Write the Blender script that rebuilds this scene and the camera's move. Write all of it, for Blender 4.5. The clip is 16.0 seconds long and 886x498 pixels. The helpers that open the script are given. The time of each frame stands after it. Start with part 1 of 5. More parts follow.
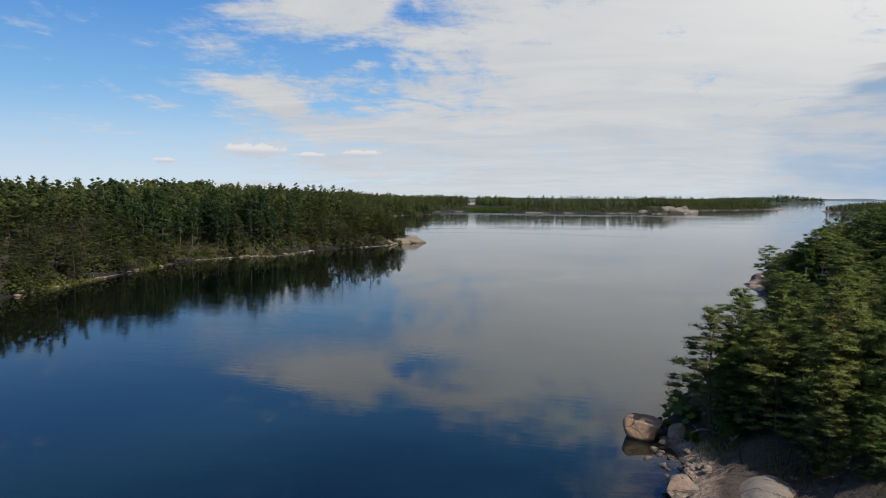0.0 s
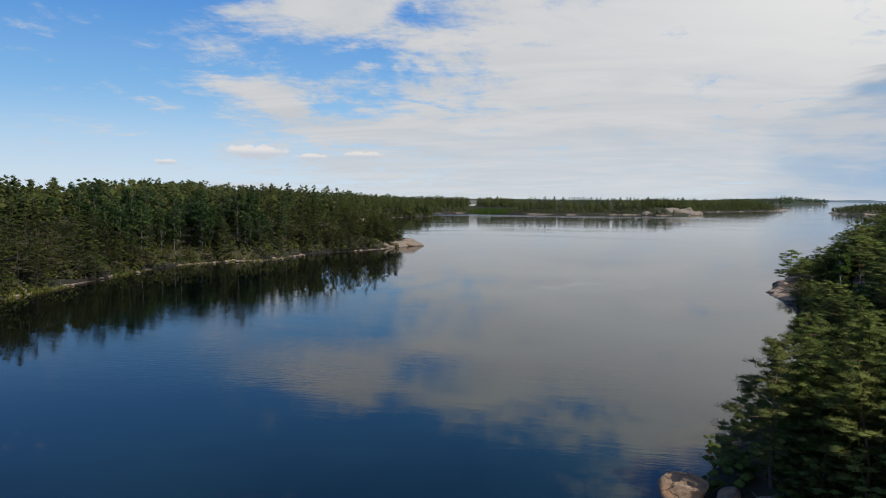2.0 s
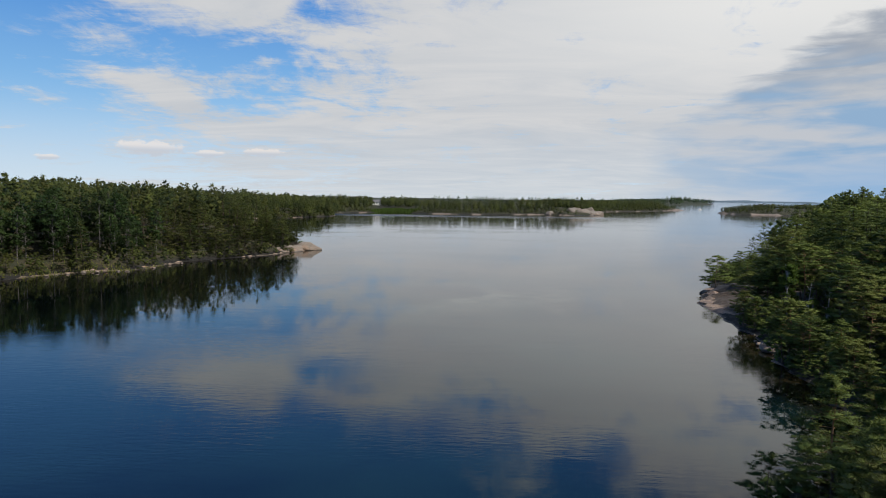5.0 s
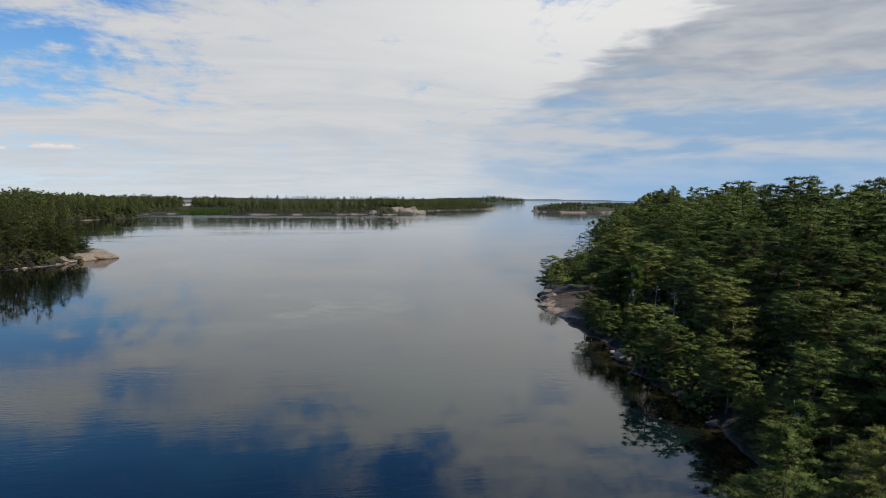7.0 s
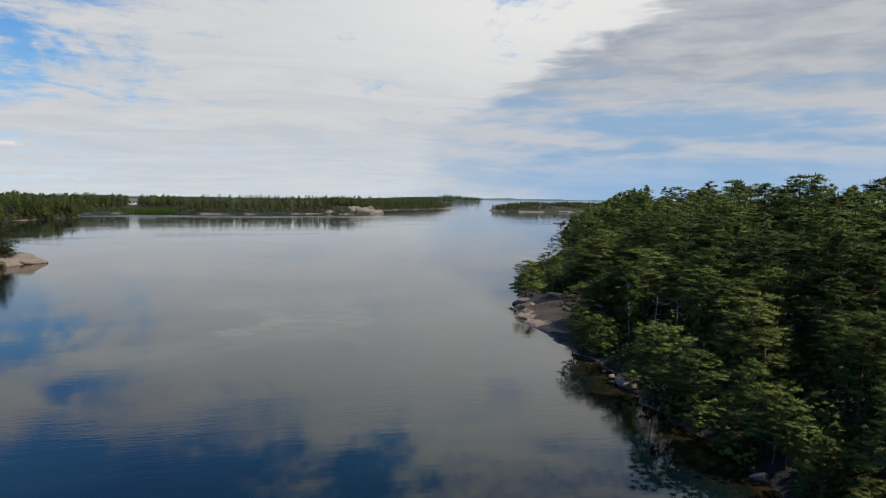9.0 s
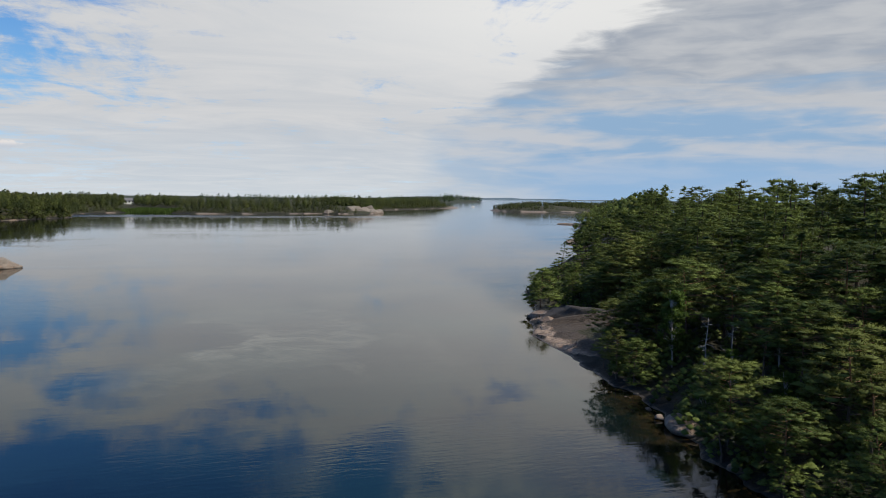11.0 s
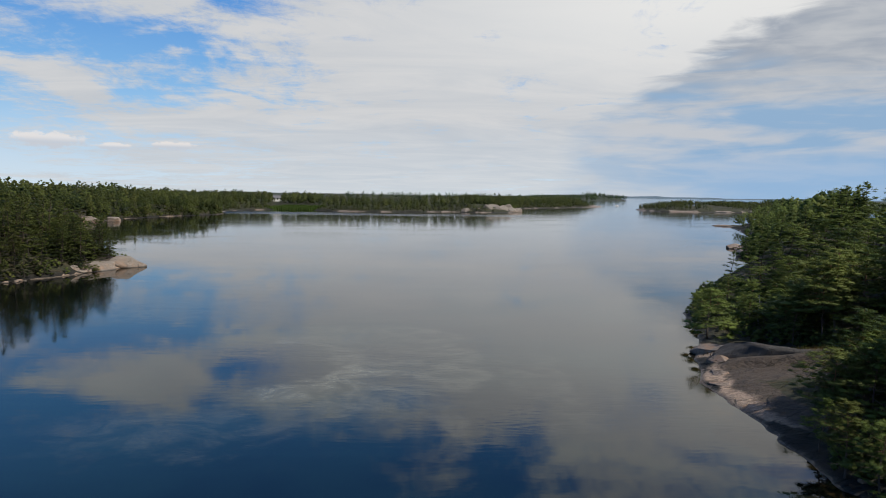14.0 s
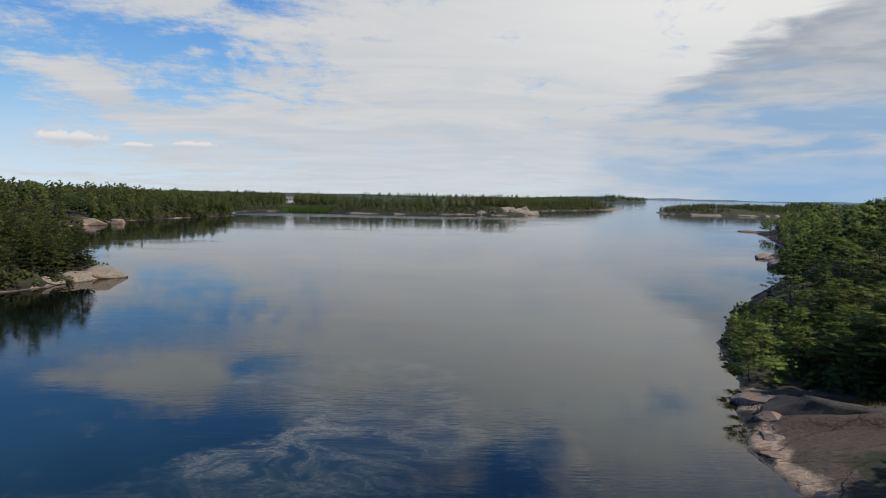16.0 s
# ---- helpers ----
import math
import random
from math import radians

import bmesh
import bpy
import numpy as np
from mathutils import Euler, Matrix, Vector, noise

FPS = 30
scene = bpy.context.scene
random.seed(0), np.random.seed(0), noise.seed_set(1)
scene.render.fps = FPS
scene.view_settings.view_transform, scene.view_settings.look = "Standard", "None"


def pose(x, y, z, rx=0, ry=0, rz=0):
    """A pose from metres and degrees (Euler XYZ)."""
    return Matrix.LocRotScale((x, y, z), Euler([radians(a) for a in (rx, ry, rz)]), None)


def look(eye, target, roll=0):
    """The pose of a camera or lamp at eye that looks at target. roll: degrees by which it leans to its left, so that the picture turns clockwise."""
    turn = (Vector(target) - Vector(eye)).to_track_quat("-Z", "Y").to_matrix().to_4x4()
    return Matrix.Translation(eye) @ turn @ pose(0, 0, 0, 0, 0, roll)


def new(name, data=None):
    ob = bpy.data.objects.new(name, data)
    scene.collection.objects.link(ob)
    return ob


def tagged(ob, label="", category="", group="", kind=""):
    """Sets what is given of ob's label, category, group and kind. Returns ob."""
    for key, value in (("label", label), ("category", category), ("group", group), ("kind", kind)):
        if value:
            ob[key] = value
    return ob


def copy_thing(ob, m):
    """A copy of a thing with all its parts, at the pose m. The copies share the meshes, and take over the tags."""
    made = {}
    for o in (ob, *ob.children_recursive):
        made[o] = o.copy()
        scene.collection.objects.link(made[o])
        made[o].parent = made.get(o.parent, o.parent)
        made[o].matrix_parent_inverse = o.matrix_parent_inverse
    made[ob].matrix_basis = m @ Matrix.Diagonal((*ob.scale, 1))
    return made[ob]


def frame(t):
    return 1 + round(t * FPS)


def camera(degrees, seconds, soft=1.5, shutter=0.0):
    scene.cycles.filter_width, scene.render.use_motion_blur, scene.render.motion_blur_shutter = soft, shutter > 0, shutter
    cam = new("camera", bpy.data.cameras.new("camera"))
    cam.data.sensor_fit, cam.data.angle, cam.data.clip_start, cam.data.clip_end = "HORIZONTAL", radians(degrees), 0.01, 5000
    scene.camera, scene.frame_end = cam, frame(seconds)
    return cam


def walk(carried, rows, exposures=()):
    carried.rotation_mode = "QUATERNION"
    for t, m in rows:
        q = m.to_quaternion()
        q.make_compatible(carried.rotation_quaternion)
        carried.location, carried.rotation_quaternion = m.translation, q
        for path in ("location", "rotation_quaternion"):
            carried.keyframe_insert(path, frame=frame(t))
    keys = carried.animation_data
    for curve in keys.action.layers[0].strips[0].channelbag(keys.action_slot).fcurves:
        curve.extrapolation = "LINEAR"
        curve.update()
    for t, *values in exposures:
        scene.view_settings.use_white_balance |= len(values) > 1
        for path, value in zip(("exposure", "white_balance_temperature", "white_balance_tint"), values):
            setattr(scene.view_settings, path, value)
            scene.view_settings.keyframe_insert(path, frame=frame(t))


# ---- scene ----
cam = camera(65.1, 16.0, soft=0.65)
PATH = [
    (0, (3.995, -5.025, 16.543), (3.635, -3.064, 16.386), 0.5),
    (0.5, (3.677, -2.337, 16.521), (3.317, -0.376, 16.365), 0.5),
    (1, (3.42, 0.297, 16.484), (3.058, 2.258, 16.328), 0.5),
    (1.5, (3.228, 2.823, 16.443), (2.864, 4.783, 16.289), 0.6),
    (2, (2.976, 5.4, 16.38), (2.612, 7.36, 16.227), 0.5),
    (2.5, (2.762, 8.14, 16.401), (2.397, 10.1, 16.247), 0.5),
    (3, (2.494, 11.011, 16.416), (2.135, 12.972, 16.261), 0.5),
    (5.5, (0.494, 25.155, 16.679), (0.519, 27.149, 16.527), 0.7),
    (6, (0.276, 28.072, 16.705), (0.428, 30.06, 16.555), 0.6),
    (6.5, (0.167, 31.023, 16.679), (0.452, 32.997, 16.529), 0.7),
    (7, (0.206, 33.94, 16.637), (0.622, 35.891, 16.488), 0.6),
    (7.5, (0.326, 36.812, 16.627), (0.849, 38.737, 16.48), 0.6),
    (8, (0.531, 39.622, 16.633), (1.068, 41.543, 16.485), 0.6),
    (8.5, (0.72, 42.398, 16.662), (1.258, 44.319, 16.513), 0.7),
    (9, (1.041, 45.152, 16.687), (1.579, 47.073, 16.537), 0.7),
    (11.5, (4.032, 59.335, 16.901), (4.57, 61.255, 16.749), 0.8),
    (12, (4.836, 62.307, 16.919), (5.372, 64.228, 16.766), 0.9),
    (12.5, (5.707, 65.504, 16.967), (6.138, 67.451, 16.812), 1.0),
    (13, (6.678, 68.485, 17.003), (7.002, 70.452, 16.843), 1.0),
    (13.5, (7.613, 71.277, 16.999), (7.831, 73.259, 16.837), 1.0),
    (14, (8.504, 73.904, 17.008), (8.646, 75.893, 16.845), 0.9),
    (14.5, (9.347, 76.674, 17.188), (9.48, 78.663, 17.027), 1.0),
    (15, (10.113, 79.788, 17.533), (10.234, 81.778, 17.371), 1.0),
    (15.5, (11.007, 83.098, 17.939), (11.113, 85.089, 17.777), 1.1),
    (16, (11.967, 86.463, 18.202), (12.058, 88.455, 18.04), 1.2),
]
walk(cam, [(t, look(eye, target, roll)) for t, eye, target, roll in PATH])

# ---- light ----
SUN_AZ, SUN_EL = 118.0, 48.0     # degrees right of +y, degrees above the horizon
world = bpy.data.worlds.new("world")
scene.world = world
world.use_nodes = True
scene.view_settings.exposure = 0.0


class Nodes:
    """Short hand for node trees."""

    def __init__(self, tree):
        self.t = tree

    def n(self, kind, **sets):
        node = self.t.nodes.new(kind)
        for key, value in sets.items():
            setattr(node, key, value)
        return node

    def to(self, value, socket):
        if hasattr(value, "is_output"):
            self.t.links.new(value, socket)
        else:
            socket.default_value = value

    def m(self, op, a, b=0.0, c=0.0, clamp=False):
        node = self.n("ShaderNodeMath", operation=op, use_clamp=clamp)
        for i, v in enumerate((a, b, c)):
            self.to(v, node.inputs[i])
        return node.outputs[0]

    def step(self, v, lo, hi):
        node = self.n("ShaderNodeMapRange", interpolation_type="SMOOTHSTEP")
        self.to(v, node.inputs[0])
        node.inputs[1].default_value, node.inputs[2].default_value = lo, hi
        return node.outputs[0]

    def line(self, v, lo, hi, a=0.0, b=1.0):
        node = self.n("ShaderNodeMapRange")
        self.to(v, node.inputs[0])
        for i, x in enumerate((lo, hi, a, b)):
            node.inputs[i + 1].default_value = x
        return node.outputs[0]

    def noise(self, vec, scale, detail=4.0, rough=0.55, distort=0.0):
        node = self.n("ShaderNodeTexNoise")
        if vec is not None:
            self.to(vec, node.inputs["Vector"])
        for key, v in (("Scale", scale), ("Detail", detail), ("Roughness", rough), ("Distortion", distort)):
            node.inputs[key].default_value = v
        return node.outputs[0]

    def mix(self, f, a, b, blend="MIX"):
        node = self.n("ShaderNodeMix", data_type="RGBA", blend_type=blend)
        self.to(f, node.inputs[0])
        for v, s in ((a, node.inputs[6]), (b, node.inputs[7])):
            self.to(v if hasattr(v, "is_output") else (*v[:3], 1.0), s)
        return node.outputs[2]

    def xyz(self, v):
        node = self.n("ShaderNodeSeparateXYZ")
        self.to(v, node.inputs[0])
        return node.outputs

    def vec(self, x, y, z=0.0):
        node = self.n("ShaderNodeCombineXYZ")
        for v, s in zip((x, y, z), node.inputs):
            self.to(v, s)
        return node.outputs[0]

    def mapped(self, v, scale=(1, 1, 1), turn=0.0):
        node = self.n("ShaderNodeMapping")
        self.to(v, node.inputs[0])
        node.inputs["Scale"].default_value = scale
        node.inputs["Rotation"].default_value = (0, 0, radians(turn))
        return node.outputs[0]


def build_sky():
    k = Nodes(world.node_tree)
    world.node_tree.nodes.clear()
    sky = k.n("ShaderNodeTexSky", sky_type="NISHITA", sun_disc=False, sun_elevation=radians(SUN_EL),
              sun_rotation=radians(SUN_AZ), air_density=1.0, dust_density=0.6, ozone_density=2.0)
    d = k.n("ShaderNodeTexCoord").outputs["Generated"]
    x, y, z = k.xyz(d)
    az = k.m("MULTIPLY", k.m("ARCTAN2", x, y), 57.2958)
    el = k.m("MULTIPLY", k.m("ARCSINE", z), 57.2958)
    up = k.m("ADD", k.m("MAXIMUM", z, 0.0), 0.10)
    q = k.vec(k.m("DIVIDE", x, up), k.m("DIVIDE", y, up))
    n1 = k.noise(k.mapped(q, (1.0, 0.8, 1), 32), 1.3, 9.0, 0.64, 0.7)
    n2 = k.noise(k.mapped(q, (0.7, 1.3, 1), -24), 1.3, 8.0, 0.62, 0.9)
    # high sheet of thin white cloud, thinning out to the left and overhead into blue sky
    n4 = k.noise(k.mapped(q, (0.8, 1.2, 1), 10), 4.5, 6.0, 0.6, 0.6)
    n5 = k.noise(k.mapped(q, (1.6, 0.7, 1), 52), 6.5, 7.0, 0.68, 0.9)
    cover = k.line(k.m("SUBTRACT", az, k.m("MULTIPLY", k.m("MAXIMUM", k.m("SUBTRACT", el, 6.0), 0.0), 0.5)), -34, -5, 0.0, 1.12)
    for a0, e0, ra, re, amount in ((-22, 15.0, 9, 2.6, 0.5), (-25, 7.5, 4.0, 3.0, 0.5), (-19, 10.6, 6.5, 1.6, -0.4), (-17, 5.0, 6, 2.0, 0.15),
                                   (-24, 19.5, 15, 3.2, -0.32), (17, 20.5, 11, 3.6, -0.15), (-4, 18.8, 9, 2.8, -0.3), (-30, 25.0, 12, 2.5, 0.45), (8, 34, 22, 8, -0.6), (7, 23.5, 10, 3, -0.3)):
        far = k.m("ADD", k.m("POWER", k.m("DIVIDE", k.m("SUBTRACT", az, a0), ra), 2.0), k.m("POWER", k.m("DIVIDE", k.m("SUBTRACT", el, e0), re), 2.0))
        cover = k.m("ADD", cover, k.m("MULTIPLY", k.m("EXPONENT", k.m("MULTIPLY", far, -1.0)), amount))
    cover = k.m("SUBTRACT", cover, k.m("ADD", k.m("MULTIPLY", k.step(el, 16.5, 22.0), 0.46), k.m("MULTIPLY", k.step(el, 24.0, 38.0), 0.6)))
    wisps = k.m("SUBTRACT", k.m("ADD", k.m("MULTIPLY", n1, 1.25), k.m("ADD", k.m("MULTIPLY", n2, 0.5), k.m("ADD", k.m("MULTIPLY", n4, 0.4), k.m("MULTIPLY", n5, 0.34)))), 0.745)
    sheet = k.step(k.m("ADD", wisps, k.m("MULTIPLY", cover, 0.42)), 0.55, 0.90)
    # grey bank on the seaward side
    edge = k.m("SUBTRACT", az, k.m("ADD", k.m("MULTIPLY", k.m("MULTIPLY", el, el), 0.07), k.m("ADD", k.m("MULTIPLY", el, 0.3), 12.5)))
    ragged = k.noise(k.mapped(k.vec(az, el), (0.11, 0.60, 1), 5), 1.0, 6.0, 0.55, 0.5)
    edge = k.m("ADD", edge, k.m("MULTIPLY", k.m("SUBTRACT", ragged, 0.5), k.line(el, 2.0, 9.0, 9.0, 16.0)))
    bank = k.m("MULTIPLY", k.step(edge, -1.2, 3.0), k.line(k.m("ADD", el, k.m("MULTIPLY", edge, 0.5)), 1.0, 9.0, 0.35, 1.0))
    streak = k.noise(k.mapped(k.vec(az, el), (0.08, 0.6, 1), 4), 1.0, 5.0, 0.52, 0.5)
    fleece = k.noise(k.mapped(k.vec(az, el), (0.25, 1.0, 1), 8), 1.0, 4.0, 0.5, 0.6)
    grey = k.mix(k.step(k.m("ADD", k.m("MULTIPLY", streak, 0.6), k.m("MULTIPLY", fleece, 0.4)), 0.36, 0.64), (3.5, 3.9, 4.55), (5.1, 5.3, 5.6))
    clear = k.mix(k.step(k.m("ADD", k.m("MULTIPLY", streak, 0.7), k.m("MULTIPLY", fleece, 0.3)), 0.40, 0.62), (2.8, 4.3, 6.2), (5.3, 5.6, 6.1))
    bankcol = k.mix(k.step(k.m("ADD", el, k.m("MULTIPLY", k.m("SUBTRACT", streak, 0.5), 9.0)), 5.5, 10.5), clear, grey)
    white = k.mix(k.step(n2, 0.25, 0.8), (5.4, 5.7, 6.1), (6.7, 6.7, 6.75))
    white = k.mix(k.m("MULTIPLY", k.step(az, -8, 24), k.m("MULTIPLY", k.step(el, 5.0, 15.0), k.m("SUBTRACT", 1.0, k.step(el, 18.0, 30.0)))), white, (7.9, 7.9, 7.8))
    low = k.m("MULTIPLY", k.step(az, 16, 30), k.m("SUBTRACT", 1.0, k.step(el, 1.5, 4.5)))
    blue = k.mix(k.step(el, -1.0, 9.0), (6.3, 7.4, 8.3), (2.6, 5.2, 8.2))
    blue = k.mix(k.step(el, 4.0, 17.0), blue, (0.8, 2.7, 6.7))
    blue = k.mix(k.step(el, 17.0, 24.0), blue, (0.45, 1.6, 5.0))
    base = k.mix(k.step(el, 24.0, 45.0), blue, sky.outputs[0])
    col = k.mix(k.m("MULTIPLY", sheet, k.line(el, 0.0, 6.0, 0.7, 1.0)), base, white)
    col = k.mix(bank, col, bankcol)
    # a few small fair-weather puffs low over the wood
    fluff = k.noise(k.vec(az, k.m("MULTIPLY", el, 1.6)), 1.1, 5.0, 0.6)
    for a0, e0, ra, re in ((-25.5, 3.3, 2.6, 0.6), (-17.0, 3.2, 1.7, 0.4), (-32.2, 2.4, 0.9, 0.26), (-21.3, 3.0, 1.4, 0.3)):
        far = k.m("ADD", k.m("POWER", k.m("DIVIDE", k.m("SUBTRACT", az, a0), ra), 2.0), k.m("POWER", k.m("DIVIDE", k.m("SUBTRACT", el, e0), re), 2.0))
        puff = k.step(k.m("ADD", k.m("SUBTRACT", 1.0, far), k.m("MULTIPLY", k.m("SUBTRACT", fluff, 0.5), 3.0)), -0.1, 0.6)
        puff = k.m("MULTIPLY", puff, k.m("SUBTRACT", 1.0, k.step(far, 1.2, 2.4)))
        col = k.mix(k.m("MULTIPLY", puff, 0.8), col, k.mix(k.step(k.m("SUBTRACT", el, e0), -0.35 * re, 0.5 * re), (5.6, 5.9, 6.5), (8.2, 7.7, 7.4)))
    col = k.mix(k.m("MULTIPLY", low, 0.75), col, (3.0, 4.7, 7.0))
    bg = k.n("ShaderNodeBackground")
    k.to(col, bg.inputs[0])
    bg.inputs[1].default_value = 0.1
    out = k.n("ShaderNodeOutputWorld")
    k.to(bg.outputs[0], out.inputs[0])


build_sky()
sun = new("sun", bpy.data.lights.new("sun", "SUN"))
sun.data.energy, sun.data.angle, sun.data.color = 4.4, radians(0.6), (1.0, 0.94, 0.84)
a, e = radians(SUN_AZ), radians(SUN_EL)
sun.matrix_world = look((math.sin(a) * math.cos(e) * 500, math.cos(a) * math.cos(e) * 500, math.sin(e) * 500), (0, 0, 0))


# ---- materials ----
def material(name):
    mat = bpy.data.materials.new(name)
    mat.use_nodes = True
    k = Nodes(mat.node_tree)
    bsdf = mat.node_tree.nodes["Principled BSDF"]
    return mat, k, bsdf


def bump(k, bsdf, height, strength, distance):
    node = k.n("ShaderNodeBump")
    k.to(strength, node.inputs["Strength"])
    node.inputs["Distance"].default_value = distance
    k.to(height, node.inputs["Height"])
    k.to(node.outputs[0], bsdf.inputs["Normal"])


def where(k):
    return k.n("ShaderNodeNewGeometry").outputs["Position"]


def make_foliage(name, dark, light, through_light=0.3):
    mat, k, bsdf = material(name)
    rnd = k.n("ShaderNodeNewGeometry").outputs["Random Per Island"]
    tint = k.n("ShaderNodeAttribute", attribute_name="tint").outputs["Fac"]
    tree = k.m("FRACT", k.m("ADD", k.n("ShaderNodeObjectInfo").outputs["Random"], tint))
    big = k.noise(where(k), 0.12, 3.0)
    clump = k.noise(where(k), 0.9, 2.0, 0.6)
    f = k.m("ADD", k.m("ADD", k.m("MULTIPLY", rnd, 0.3), k.m("MULTIPLY", clump, 0.17)), k.m("ADD", k.m("MULTIPLY", tree, 0.42), k.m("MULTIPLY", big, 0.26)))
    col = k.mix(k.step(f, 0.30, 0.86), dark, light)
    col = k.mix(k.m("MULTIPLY", k.step(k.m("FRACT", k.m("MULTIPLY", tree, 7.3)), 0.55, 1.0), 0.45), col, (light[0] * 0.95, light[1] * 0.72, light[2] * 0.9))
    k.to(col, bsdf.inputs["Base Color"])
    bsdf.inputs["Roughness"].default_value = 0.62
    bsdf.inputs["Specular IOR Level"].default_value = 0.12
    trans = k.n("ShaderNodeBsdfTranslucent")
    k.to(k.mix(0.5, col, (light[0] * 1.6, light[1] * 1.5, light[2])), trans.inputs[0])
    both = k.n("ShaderNodeMixShader")
    both.inputs[0].default_value = through_light
    k.to(bsdf.outputs[0], both.inputs[1])
    k.to(trans.outputs[0], both.inputs[2])
    k.to(both.outputs[0], mat.node_tree.nodes["Material Output"].inputs[0])
    return mat


def make_bark(name, low, high, height):
    mat, k, bsdf = material(name)
    pos = k.n("ShaderNodeTexCoord").outputs["Object"]
    n = k.noise(k.mapped(pos, (6, 6, 1.5)), 2.0, 5.0, 0.65)
    z = k.xyz(pos)[2]
    col = k.mix(k.step(z, height * 0.25, height * 0.6), low, high)
    col = k.mix(k.step(n, 0.35, 0.75), col, [c * 0.45 for c in low])
    k.to(col, bsdf.inputs["Base Color"])
    bsdf.inputs["Roughness"].default_value = 0.9
    bump(k, bsdf, n, 0.6, 0.03)
    return mat


def make_rock(name, pale, dark, lichen=(0.42, 0.40, 0.36)):
    """Granite: pale wave-washed rim, dark lichen higher up, cracks and stains."""
    mat, k, bsdf = material(name)
    p = where(k)
    z = k.xyz(p)[2]
    n1 = k.noise(p, 0.6, 6.0, 0.6, 0.4)
    n2 = k.noise(p, 3.5, 7.0, 0.7)
    n3 = k.noise(k.mapped(p, (0.5, 1.6, 1.0), 30), 1.6, 6.0, 0.72)
    col = k.mix(k.step(n2, 0.34, 0.66), pale, [c * 0.5 for c in pale])
    col = k.mix(k.m("MULTIPLY", k.step(n1, 0.48, 0.62), 0.6), col, (pale[0], pale[1] * 0.76, pale[2] * 0.58))
    high = k.step(k.m("ADD", z, k.m("MULTIPLY", k.m("SUBTRACT", n3, 0.5), 2.4)), 0.8, 1.8)
    col = k.mix(k.m("MULTIPLY", high, 0.7), col, dark)
    col = k.mix(k.m("MULTIPLY", k.step(n3, 0.55, 0.68), 0.6), col, lichen)
    crack = k.n("ShaderNodeTexVoronoi", feature="DISTANCE_TO_EDGE")
    bent = k.n("ShaderNodeVectorMath", operation="ADD")
    k.to(k.mapped(p, (1, 1, 1.4), 20), bent.inputs[0])
    k.to(k.vec(k.m("MULTIPLY", n1, 1.2), k.m("MULTIPLY", n3, 0.9), k.m("MULTIPLY", n2, 0.3)), bent.inputs[1])
    k.to(bent.outputs[0], crack.inputs["Vector"])
    crack.inputs["Scale"].default_value = 0.45
    split = k.m("SUBTRACT", 1.0, k.step(crack.outputs["Distance"], 0.002, 0.018))
    col = k.mix(k.m("MULTIPLY", split, 0.6), col, (0.06, 0.05, 0.045))
    wet = k.m("SUBTRACT", 1.0, k.step(k.m("ADD", z, k.m("MULTIPLY", n2, 0.25)), 0.12, 0.42))
    col = k.mix(k.m("MULTIPLY", wet, 0.85), col, (0.03, 0.027, 0.022))
    k.to(col, bsdf.inputs["Base Color"])
    k.to(k.line(wet, 0, 1, 0.85, 0.35), bsdf.inputs["Roughness"])
    bump(k, bsdf, k.m("SUBTRACT", k.m("ADD", n2, k.m("MULTIPLY", n3, 1.5)), split), 0.8, 0.1)
    return mat


